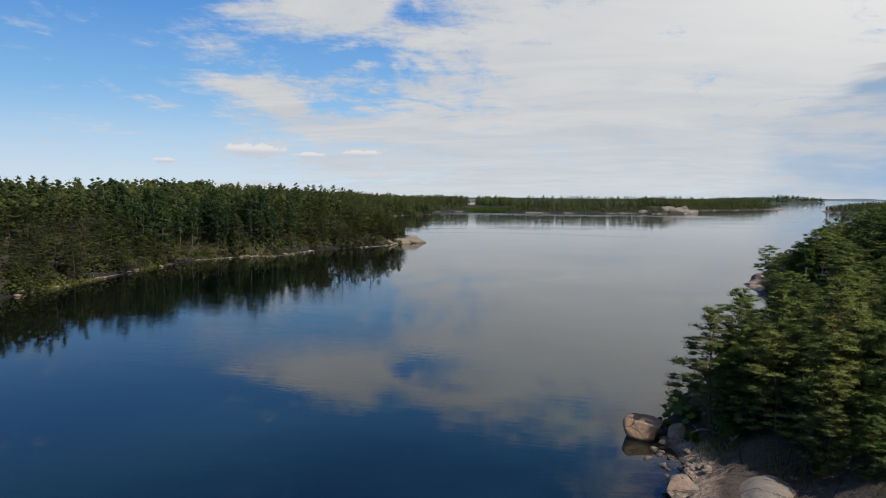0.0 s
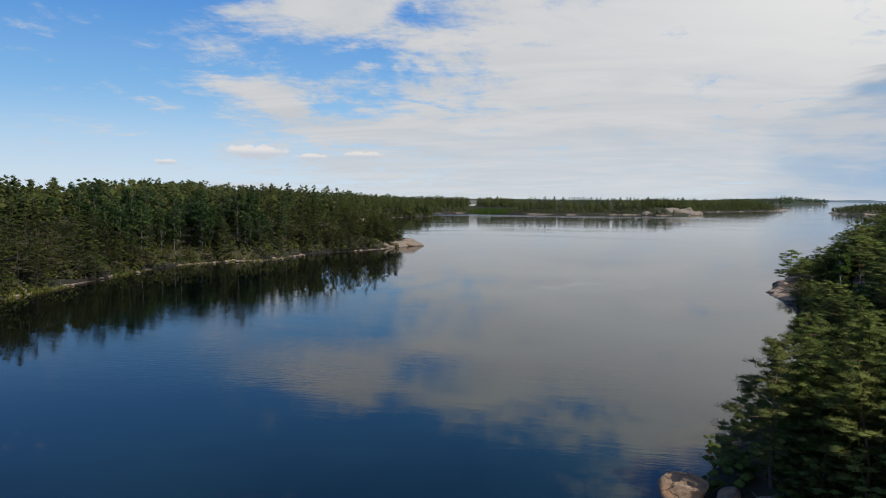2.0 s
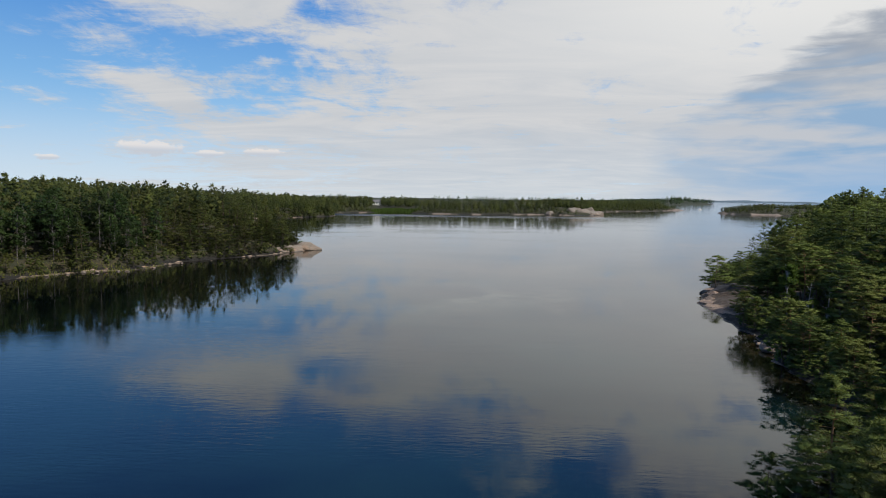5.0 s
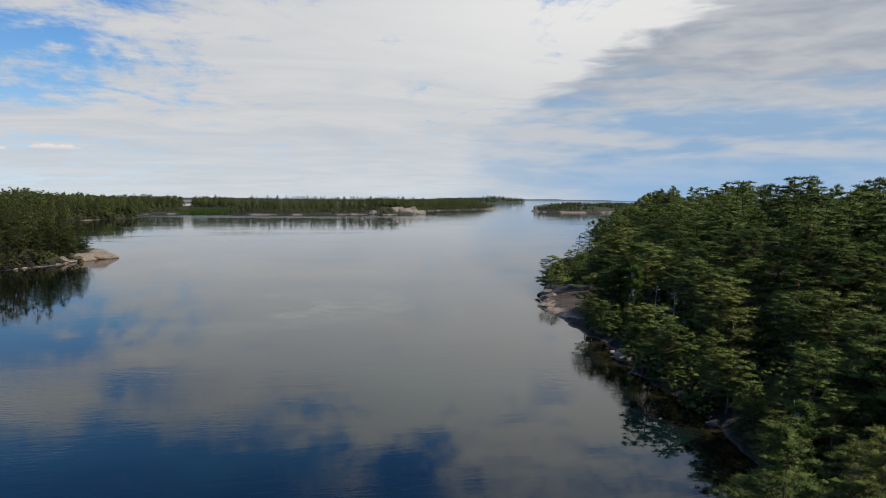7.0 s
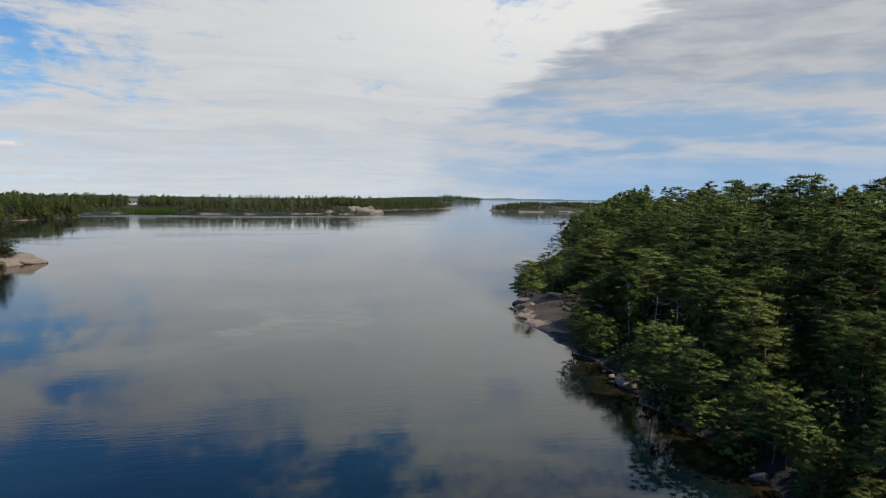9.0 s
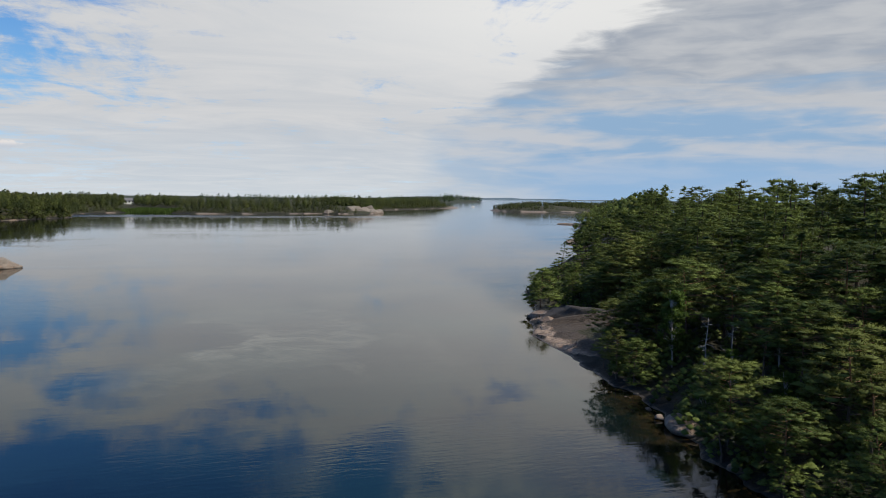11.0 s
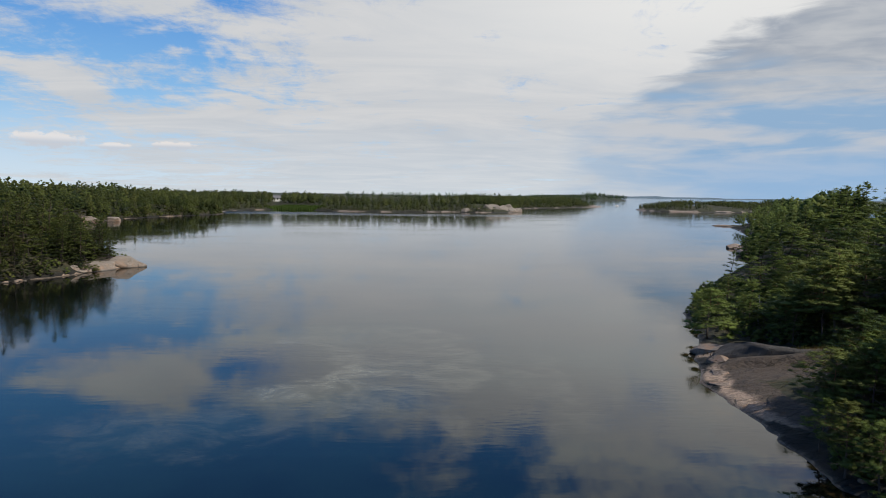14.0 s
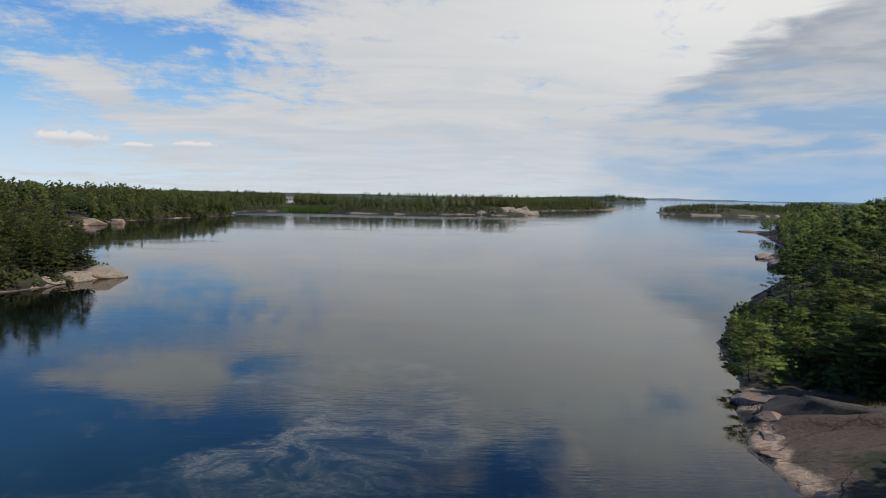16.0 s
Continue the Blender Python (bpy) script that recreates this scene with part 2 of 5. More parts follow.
def make_ground(name, pale, dark, floor_a, floor_b):
    """Rock where the ground is bare, moss, heather and needles elsewhere."""
    mat, k, bsdf = material(name)
    p = where(k)
    bare = k.n("ShaderNodeAttribute", attribute_name="bare").outputs["Fac"]
    z = k.xyz(p)[2]
    n1 = k.noise(p, 0.35, 6.0, 0.6, 0.4)
    n2 = k.noise(p, 2.6, 6.0, 0.65)
    n3 = k.noise(k.mapped(p, (0.5, 1.6, 1.0), 30), 0.9, 5.0, 0.7)
    rock = k.mix(k.step(n2, 0.36, 0.62), pale, [c * 0.6 for c in pale])
    inland = k.n("ShaderNodeAttribute", attribute_name="inland").outputs["Fac"]
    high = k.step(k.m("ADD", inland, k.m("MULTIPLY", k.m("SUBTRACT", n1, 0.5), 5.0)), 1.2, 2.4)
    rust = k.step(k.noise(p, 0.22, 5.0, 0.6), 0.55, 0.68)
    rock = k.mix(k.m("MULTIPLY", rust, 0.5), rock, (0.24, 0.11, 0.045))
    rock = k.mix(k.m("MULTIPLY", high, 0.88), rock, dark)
    rock = k.mix(k.m("MULTIPLY", k.step(n3, 0.54, 0.66), 0.5), rock, (0.088, 0.072, 0.058))
    grit = k.noise(p, 7.0, 5.0, 0.75)
    rock = k.mix(k.m("MULTIPLY", k.step(grit, 0.48, 0.6), k.line(high, 0, 1, 0.12, 0.6)), rock, (0.075, 0.06, 0.048))
    spots = k.noise(p, 1.9, 6.0, 0.75, 0.6)
    rock = k.mix(k.m("MULTIPLY", k.step(spots, 0.54, 0.62), k.line(high, 0, 1, 0.15, 0.7)), rock, (0.022, 0.018, 0.016))
    seams = k.n("ShaderNodeTexVoronoi", feature="DISTANCE_TO_EDGE")
    bent = k.n("ShaderNodeVectorMath", operation="ADD")
    k.to(k.mapped(p, (0.45, 1.0, 1.0), 15), bent.inputs[0])
    k.to(k.vec(k.m("MULTIPLY", n1, 1.5), k.m("MULTIPLY", n3, 1.1), 0.0), bent.inputs[1])
    k.to(bent.outputs[0], seams.inputs["Vector"])
    seams.inputs["Scale"].default_value = 0.3
    split = k.m("SUBTRACT", 1.0, k.step(seams.outputs["Distance"], 0.001, 0.012))
    rock = k.mix(k.m("MULTIPLY", split, 0.6), rock, (0.02, 0.018, 0.016))
    wet = k.m("SUBTRACT", 1.0, k.step(k.m("ADD", z, k.m("MULTIPLY", n2, 0.25)), 0.12, 0.4))
    rock = k.mix(k.m("MULTIPLY", wet, 0.85), rock, (0.03, 0.027, 0.022))
    soil = k.mix(k.step(n1, 0.35, 0.65), floor_a, floor_b)
    soil = k.mix(k.m("MULTIPLY", k.step(n3, 0.55, 0.8), 0.6), soil, (0.16, 0.085, 0.04))
    # near-black soil along the waterline: shade under the shore trees put into the colour
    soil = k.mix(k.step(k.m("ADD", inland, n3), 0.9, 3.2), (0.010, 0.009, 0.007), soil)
    f = k.step(k.m("ADD", bare, k.m("MULTIPLY", k.m("SUBTRACT", n1, 0.5), 0.9)), 0.42, 0.58)
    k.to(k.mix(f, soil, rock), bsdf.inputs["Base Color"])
    k.to(k.line(wet, 0, 1, 0.9, 0.45), bsdf.inputs["Roughness"])
    bump(k, bsdf, k.m("SUBTRACT", k.m("ADD", n2, k.m("MULTIPLY", n3, 2.0)), split), 1.0, 0.22)
    return mat


def make_water():
    mat, k, bsdf = material("sea_water")
    p = where(k)
    x, y, z = k.xyz(p)

    def oval(cx, cy, rx, ry, soft):
        r = k.m("ADD", k.m("POWER", k.m("DIVIDE", k.m("SUBTRACT", wx, cx), rx), 2.0), k.m("POWER", k.m("DIVIDE", k.m("SUBTRACT", wy, cy), ry), 2.0))
        return k.m("SUBTRACT", 1.0, k.step(r, 1.0 - soft, 1.0 + soft))

    # pollen film drifting in the middle of the sound, a crescent round a clear pool, brightest along the pool's rim
    wx = k.m("ADD", x, k.m("MULTIPLY", k.m("SUBTRACT", k.noise(p, 0.13, 7.0, 0.66, 0.6), 0.5), 18.0))
    wy = k.m("ADD", y, k.m("MULTIPLY", k.m("SUBTRACT", k.noise(k.mapped(p, (1, 1, 1), 70), 0.13, 7.0, 0.66, 0.6), 0.5), 18.0))
    film = k.m("MULTIPLY", oval(5, 143, 13, 17, 0.3), k.m("SUBTRACT", 1.0, oval(-7.5, 141, 11, 8.5, 0.22)))
    rim = k.m("MULTIPLY", film, oval(-6.5, 141, 15, 12, 0.4))
    film = k.m("MULTIPLY", film, k.line(oval(4, 150, 9, 9, 0.6), 0, 1, 1.0, 0.5))
    film = k.m("MAXIMUM", film, k.m("MULTIPLY", oval(-6, 124, 10, 6, 0.6), 0.55))
    film = k.m("MAXIMUM", film, k.m("MULTIPLY", oval(22.5, 134, 2.6, 13, 0.7), 0.45))
    film = k.m("MAXIMUM", film, k.m("MULTIPLY", oval(12.5, 126, 1.6, 7, 0.7), 0.5))
    swirl = k.noise(k.mapped(p, (0.8, 1.1, 1), 30), 0.24, 10.0, 0.7, 1.4)
    fine = k.noise(k.mapped(p, (0.8, 1.9, 1), 10), 3.6, 5.0, 0.75, 0.6)
    tex = k.m("MULTIPLY", k.step(swirl, 0.40, 0.62), k.line(fine, 0.35, 0.65, 0.2, 1.0))
    film = k.m("MULTIPLY", film, k.m("ADD", k.line(tex, 0, 1, 0.06, 0.62), k.m("MULTIPLY", k.m("MULTIPLY", rim, tex), 0.6)))
    murk = k.noise(p, 0.03, 4.0)
    body = k.mix(k.step(murk, 0.35, 0.65), (0.0014, 0.0050, 0.0072), (0.0050, 0.0180, 0.0180))
    # body colour paler mid-sound, darkened off the west shore to deepen the wood's reflection
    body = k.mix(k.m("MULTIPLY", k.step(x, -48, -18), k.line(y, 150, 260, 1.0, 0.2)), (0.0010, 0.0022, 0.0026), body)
    # brown weedy bottom showing through in the shallows
    shallow = k.n("ShaderNodeAttribute", attribute_name="shallow").outputs["Fac"]
    weed = k.mix(k.step(k.noise(p, 0.8, 6.0, 0.65), 0.4, 0.62), (0.006, 0.006, 0.003), (0.032, 0.021, 0.008))
    body = k.mix(k.m("MULTIPLY", k.step(shallow, 0.15, 0.9), 0.9), body, weed)
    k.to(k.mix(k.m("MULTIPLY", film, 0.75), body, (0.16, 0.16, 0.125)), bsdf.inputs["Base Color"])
    # a strip of wind-ruffled water off the far shore
    gust = k.m("ADD", y, k.m("MULTIPLY", k.m("SUBTRACT", k.noise(k.mapped(p, (0.3, 1, 1), 4), 0.03, 4.0), 0.5), 90.0))
    breeze = k.m("MULTIPLY", k.step(gust, 555, 575), k.m("MULTIPLY", k.m("SUBTRACT", 1.0, k.step(gust, 605, 625)), k.m("SUBTRACT", 1.0, k.step(x, 60, 150))))
    k.to(k.m("ADD", k.line(film, 0, 1, 0.02, 0.16), k.m("ADD", k.line(y, 230, 480, 0.0, 0.05), k.m("MULTIPLY", breeze, 0.2))), bsdf.inputs["Roughness"])
    bsdf.inputs["IOR"].default_value = 1.37
    swell = k.noise(k.mapped(p, (0.3, 1.0, 1), 12), 0.5, 3.0, 0.5)
    rip = k.noise(k.mapped(p, (0.35, 1.3, 1), 8), 1.7, 4.0, 0.55, 0.4)
    patch = k.step(k.noise(k.mapped(p, (0.45, 1, 1), 14), 0.04, 4.0), 0.44, 0.64)
    height = k.m("ADD", k.m("MULTIPLY", swell, 0.32), k.m("MULTIPLY", rip, k.line(patch, 0, 1, 0.06, 0.8)))
    bump(k, bsdf, height, 0.075, 0.2)
    return mat


PINE = make_foliage("pine_needles", (0.026, 0.046, 0.013), (0.140, 0.182, 0.042), 0.2)
YOUNG = make_foliage("young_pine_needles", (0.046, 0.072, 0.021), (0.17, 0.210, 0.055), 0.28)
FIR = make_foliage("spruce_needles", (0.016, 0.032, 0.014), (0.06, 0.10, 0.03))
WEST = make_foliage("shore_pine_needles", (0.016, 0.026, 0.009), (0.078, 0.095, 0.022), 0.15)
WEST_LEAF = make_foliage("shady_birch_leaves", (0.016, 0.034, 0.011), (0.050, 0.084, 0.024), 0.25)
LEAF = make_foliage("birch_leaves", (0.025, 0.055, 0.012), (0.09, 0.15, 0.03), 0.4)
PINE_BARK = make_bark("pine_bark", (0.12, 0.09, 0.07), (0.30, 0.15, 0.07), 9.0)
# shade under the canopy is put into these two bark colours
SHADE_BARK = make_bark("shaded_pine_bark", (0.045, 0.036, 0.03), (0.075, 0.05, 0.035), 9.0)
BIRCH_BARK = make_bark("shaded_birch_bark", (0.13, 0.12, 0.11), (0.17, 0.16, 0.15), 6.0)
GREY_BARK = make_bark("grey_bark", (0.34, 0.32, 0.30), (0.42, 0.40, 0.38), 6.0)
GRANITE = make_rock("granite", (0.28, 0.215, 0.17), (0.07, 0.065, 0.062), (0.26, 0.245, 0.22))
GRANITE_DARK = make_rock("black_stained_granite", (0.10, 0.085, 0.075), (0.03, 0.028, 0.027), (0.10, 0.092, 0.085))
GRANITE_PINK = make_rock("pink_granite", (0.31, 0.235, 0.18), (0.21, 0.175, 0.145), (0.30, 0.28, 0.25))
GRANITE_ORANGE = make_rock("orange_granite", (0.38, 0.25, 0.155), (0.30, 0.20, 0.13), (0.36, 0.30, 0.24))
GRANITE_FAR = make_rock("weathered_granite", (0.27, 0.22, 0.18), (0.20, 0.175, 0.15), (0.3, 0.28, 0.25))
GROUND_FAR = make_ground("outcrop_ground", (0.36, 0.28, 0.225), (0.25, 0.21, 0.18), (0.02, 0.026, 0.01), (0.045, 0.042, 0.018))
GROUND = make_ground("rocky_ground", (0.44, 0.32, 0.235), (0.036, 0.026, 0.019), (0.020, 0.025, 0.009), (0.05, 0.04, 0.018))
GROUND_WOODED = make_ground("wooded_ground", (0.03, 0.04, 0.02), (0.03, 0.04, 0.02), (0.018, 0.028, 0.012), (0.032, 0.042, 0.02))
WATER = make_water()


# ---- land forms ----
def hashed(ix, iy, seed):
    h = (ix * 374761393 + iy * 668265263 + seed * 974711) & 0xFFFFFFFF
    h = ((h ^ (h >> 13)) * 1274126177) & 0xFFFFFFFF
    return ((h ^ (h >> 16)) & 0xFFFF) / 65535.0


def lattice(x, y, seed=0):
    """Smooth value noise, 0 to 1."""
    ix, iy = np.floor(x).astype(np.int64), np.floor(y).astype(np.int64)
    fx, fy = x - ix, y - iy
    fx, fy = fx * fx * (3 - 2 * fx), fy * fy * (3 - 2 * fy)
    a = hashed(ix, iy, seed) * (1 - fx) + hashed(ix + 1, iy, seed) * fx
    b = hashed(ix, iy + 1, seed) * (1 - fx) + hashed(ix + 1, iy + 1, seed) * fx
    return a * (1 - fy) + b * fy


def fractal(x, y, size, octaves=4, seed=0):
    """Sum of noise, about -1 to 1."""
    v, amp, tot = 0.0, 1.0, 0.0
    for i in range(octaves):
        v = v + amp * (lattice(x / size, y / size, seed + 17 * i) * 2 - 1)
        tot += amp
        amp, size = amp * 0.5, size * 0.5
    return v / tot * 1.5


def inside(px, py, poly):
    """Signed distance to the outline, positive on land."""
    best = np.full(px.shape, 1e9)
    odd = np.zeros(px.shape, bool)
    for (x0, y0), (x1, y1) in zip(poly, poly[1:] + poly[:1]):
        dx, dy = x1 - x0, y1 - y0
        t = np.clip(((px - x0) * dx + (py - y0) * dy) / (dx * dx + dy * dy + 1e-9), 0, 1)
        best = np.minimum(best, (px - x0 - t * dx) ** 2 + (py - y0 - t * dy) ** 2)
        if y0 != y1:
            odd ^= ((y0 > py) != (y1 > py)) & (px < (x1 - x0) * (py - y0) / (y1 - y0) + x0)
    return np.where(odd, 1, -1) * np.sqrt(best)


class Land:
    """A piece of land: outline, rise from the shore, bare rock rim."""

    def __init__(self, poly, top, reach, wobble, rim, seed, hills=(), bald=(), shape=None):
        self.poly, self.top, self.reach, self.wobble, self.rim, self.seed = poly, top, reach, wobble, rim, seed
        self.hills, self.bald, self.shape = hills, bald, shape

    def dist(self, x, y):
        s, w = self.seed, self.wobble
        wx = fractal(x, y, w * 5, 4, s) * w
        wy = fractal(x, y, w * 5, 4, s + 50) * w
        return inside(x + wx, y + wy, self.poly)

    def bare(self, x, y, d):
        gaps = np.clip(0.5 + 1.6 * fractal(x, y, 9, 3, self.seed + 70), 0, 1)
        b = (1 - np.clip((d - self.rim) / (self.rim * 0.8), 0, 1)) * gaps
        for bx, by, rx, ry in self.bald:
            b = np.maximum(b, np.clip(1.6 - np.hypot((x - bx) / rx, (y - by) / ry) * 1.1, 0, 1))
        return b

    def height(self, x, y, d=None):
        if d is None:
            d = self.dist(x, y)
        s = self.seed
        rise = self.top * (1 - np.exp(-np.maximum(d, 0) / self.reach))
        rough = np.clip(d / 6, 0, 1)
        z = rise * (1 + 0.25 * fractal(x, y, self.reach * 1.5, 3, s + 3))
        z = z + rough * (0.5 * fractal(x, y, 7, 3, s + 5) + 0.9 * np.abs(fractal(x, y, 14, 2, s + 9)))
        z = z + np.clip(d / 2, 0, 1) * 0.28 * fractal(x, y, 2.2, 3, s + 11) + np.clip(d * 3, 0, 1) * 0.12
        for hx, hy, rx, ry, h in self.hills:
            z = z + h * np.exp(-((x - hx) / rx) ** 2 - ((y - hy) / ry) ** 2) * np.clip(d / 8, 0, 1)
        if self.shape:
            z = self.shape(x, y, d, z)
        return np.where(d > 0, z, np.maximum(d * 0.35, -6.0))


def spaced(stops):
    """Grid lines from (from, to, step) stretches."""
    out = []
    for a, b, s in stops:
        out.extend(np.arange(a, b, s))
    out.append(stops[-1][1])
    return np.array(out, float)


def mesh_from(name, verts, faces, mat, smooth=False):
    me = bpy.data.meshes.new(name)
    me.from_pydata(verts, [], faces)
    me.materials.append(mat)
    if smooth:
        me.polygons.foreach_set("use_smooth", [True] * len(me.polygons))
    me.update()
    return me


def quick_mesh(name, verts, tris, mat, smooth=False, normals=None):
    """A mesh of triangles from arrays; normals: rounded ones, for foliage."""
    me = bpy.data.meshes.new(name)
    me.vertices.add(len(verts))
    me.vertices.foreach_set("co", np.asarray(verts, np.float32).ravel())
    n = len(tris)
    me.loops.add(3 * n)
    me.loops.foreach_set("vertex_index", np.asarray(tris, np.int32).ravel())
    me.polygons.add(n)
    me.polygons.foreach_set("loop_start", np.arange(n, dtype=np.int32) * 3)
    me.polygons.foreach_set("use_smooth", np.full(n, smooth or normals is not None))
    me.materials.append(mat)
    me.update(calc_edges=True)
    if normals is not None:
        me.normals_split_custom_set_from_vertices(np.asarray(normals, np.float32))
    return me


def terrain(name, land, xs, ys, mat, label):
    gx, gy = np.meshgrid(xs, ys)
    d = land.dist(gx, gy)
    z = land.height(gx, gy, d)
    bare = land.bare(gx, gy, d)
    nx, ny = len(xs), len(ys)
    idx = np.arange(nx * ny).reshape(ny, nx)
    a, b, c, e = idx[:-1, :-1], idx[:-1, 1:], idx[1:, 1:], idx[1:, :-1]
    keep = np.maximum.reduce([d[:-1, :-1], d[:-1, 1:], d[1:, 1:], d[1:, :-1]]) > -6
    tris = np.concatenate([np.stack([a, b, c], -1)[keep], np.stack([a, c, e], -1)[keep]])
    used, back = np.unique(tris.ravel(), return_inverse=True)
    verts = np.stack([gx, gy, z], -1).reshape(-1, 3)[used]
    me = quick_mesh(name, verts, back.reshape(-1, 3), mat, True)
    att = me.attributes.new("bare", "FLOAT", "POINT")
    att.data.foreach_set("value", bare.ravel()[used].astype(np.float32))
    att = me.attributes.new("inland", "FLOAT", "POINT")
    att.data.foreach_set("value", d.ravel()[used].astype(np.float32))
    ob = new(name, me)
    return tagged(ob, label, "ground", kind="structure")


def slab_shape(x, y, d, z):
    """Ice-worn granite slabs: a smooth sloping one with a rounded step behind it, and a dome on the near beach."""
    w = np.exp(-((x - 47) / 11) ** 4 - ((y - 130) / 9.5) ** 4)
    plane = 0.1 + 0.23 * d - 0.0035 * d * d + 0.10 * fractal(x + 0.4 * y, y * 2.2, 5, 4, 90)
    z = z * (1 - w) + plane * w
    line = y - 138.6 + 0.5 * (x - 38.5) + 0.7 * fractal(x, y, 4, 3, 91)
    lift = 1 / (1 + np.exp(-line / 0.12))
    z = z + 0.75 * lift * np.exp(-((x - 47) / 8) ** 4) * np.exp(-(np.maximum(line, 0) / 7) ** 2) * np.clip(d / 2.5, 0, 1)
    dome = np.exp(-((x - 14) / 4.2) ** 4 - ((y - 31.5) / 5.5) ** 4)
    top = 1.25 * np.clip(d / 3, 0, 1) ** 0.55 + 0.16 * fractal(x, y * 1.5, 3, 4, 92)
    return z * (1 - dome) + top * dome


RIGHT = Land([(12, -80), (13, -20), (11, 20), (10, 34), (11, 38), (10.5, 43), (11.5, 48), (13, 53), (18, 60), (25, 65), (29, 71),
              (31, 80), (32, 90), (33, 99), (35, 109), (36.0, 118), (35.9, 126), (36.4, 132), (38.2, 137), (40, 142), (44, 150), (47, 160), (51, 172),
              (60, 188), (76, 212), (96, 238), (108, 258), (116, 280), (121, 300), (130, 294), (140, 315), (160, 360), (186, 420),
              (199, 460), (214, 446), (250, 430), (330, 380), (340, 150), (320, -80)],
             8.6, 30, 0.9, 0.05, 1, hills=[(56, 158, 16, 20, -2.2), (115, 225, 40, 50, 4)], bald=[(47, 134.5, 10, 5.5), (38.5, 127, 2.0, 7),  (14.5, 32, 4.2, 6.5), (11, 39, 2.2, 4), (118, 288, 8, 16), (45, 145, 5, 5)], shape=slab_shape)
LEFT = Land([(-78, -120), (-78, 40), (-81, 86), (-83, 99), (-84, 115), (-86, 130), (-86, 146), (-80, 160), (-71, 165), (-68, 187),
             (-57, 204), (-52, 214), (-48, 224), (-49, 231), (-58, 242), (-90, 275), (-140, 330), (-160, 380), (-133, 412), (-140, 449),
             (-128, 494), (-106, 553), (-130, 600), (-520, 600), (-520, -120)],
            9.0, 24, 1.4, 0.2, 2, hills=[(-190, 130, 70, 80, 2), (-230, 420, 60, 120, 5), (-200, 270, 50, 60, 3)],
            bald=[(-47, 226, 6, 6), (-135, 414, 6, 8)])
FAR = Land([(-500, 520), (-128, 540), (-106, 555), (-116, 598), (-114, 650), (-92, 668), (-61, 668), (-36, 650), (5, 647), (59, 676), (84, 664),
            (112, 684), (120, 704), (128, 760), (150, 840), (190, 890), (230, 931), (306, 1040), (290, 1060), (150, 1150), (150, 1500), (-900, 1500), (-900, 520)],
           6.0, 45, 4.0, 2.4, 3, hills=[(-150, 900, 200, 150, 3), (100, 698, 18, 14, 3.0), (80, 692, 10, 10, 2)], bald=[(108, 690, 8, 5), (285, 1030, 20, 20)])
ISLET = Land([(294, 884), (290, 830), (292, 800), (330, 790), (380, 796), (430, 830), (520, 930), (500, 985), (400, 960), (330, 945)],
             6.2, 22, 4.0, 3.5, 4)
EAST = Land([(640, 1140), (760, 1190), (1000, 1100), (1400, 900), (2200, 1500), (2200, 2600), (1500, 2600), (1000, 1900), (720, 1350)],
            6.0, 60, 8.0, 2.0, 5)
RIDGE = Land([(-1800, 1600), (100, 1550), (420, 1750), (700, 2150), (810, 2420), (600, 2600), (-1800, 2800)],
             5.0, 60, 15.0, 2.0, 6, hills=[(560, 2250, 160, 150, 10)])

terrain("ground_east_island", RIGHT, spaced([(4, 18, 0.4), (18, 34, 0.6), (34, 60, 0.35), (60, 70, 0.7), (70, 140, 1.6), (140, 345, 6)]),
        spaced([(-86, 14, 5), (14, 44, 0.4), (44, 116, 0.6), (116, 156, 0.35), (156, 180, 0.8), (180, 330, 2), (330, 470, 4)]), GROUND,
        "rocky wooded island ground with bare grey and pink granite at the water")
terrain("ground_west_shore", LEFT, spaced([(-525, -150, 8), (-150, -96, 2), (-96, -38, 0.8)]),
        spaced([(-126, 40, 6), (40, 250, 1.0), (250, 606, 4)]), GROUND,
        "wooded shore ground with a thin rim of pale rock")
terrain("ground_far_shore", FAR, spaced([(-910, -160, 20), (-160, 320, 4)]), spaced([(514, 720, 4), (720, 1510, 10)]), GROUND_FAR,
        "distant wooded mainland shore with pale granite outcrops")
terrain("ground_islet", ISLET, spaced([(284, 530, 3)]), spaced([(780, 1000, 3)]), GROUND_FAR,
        "low rocky islet with scattered small pines")
terrain("ground_mainland", EAST, spaced([(630, 2220, 20)]), spaced([(880, 2620, 20)]), GROUND_WOODED, "distant wooded mainland beyond the islet")
terrain("ground_ridge", RIDGE, spaced([(-1820, 840, 25)]), spaced([(1540, 2820, 25)]), GROUND_WOODED, "far low wooded ridge at the horizon")


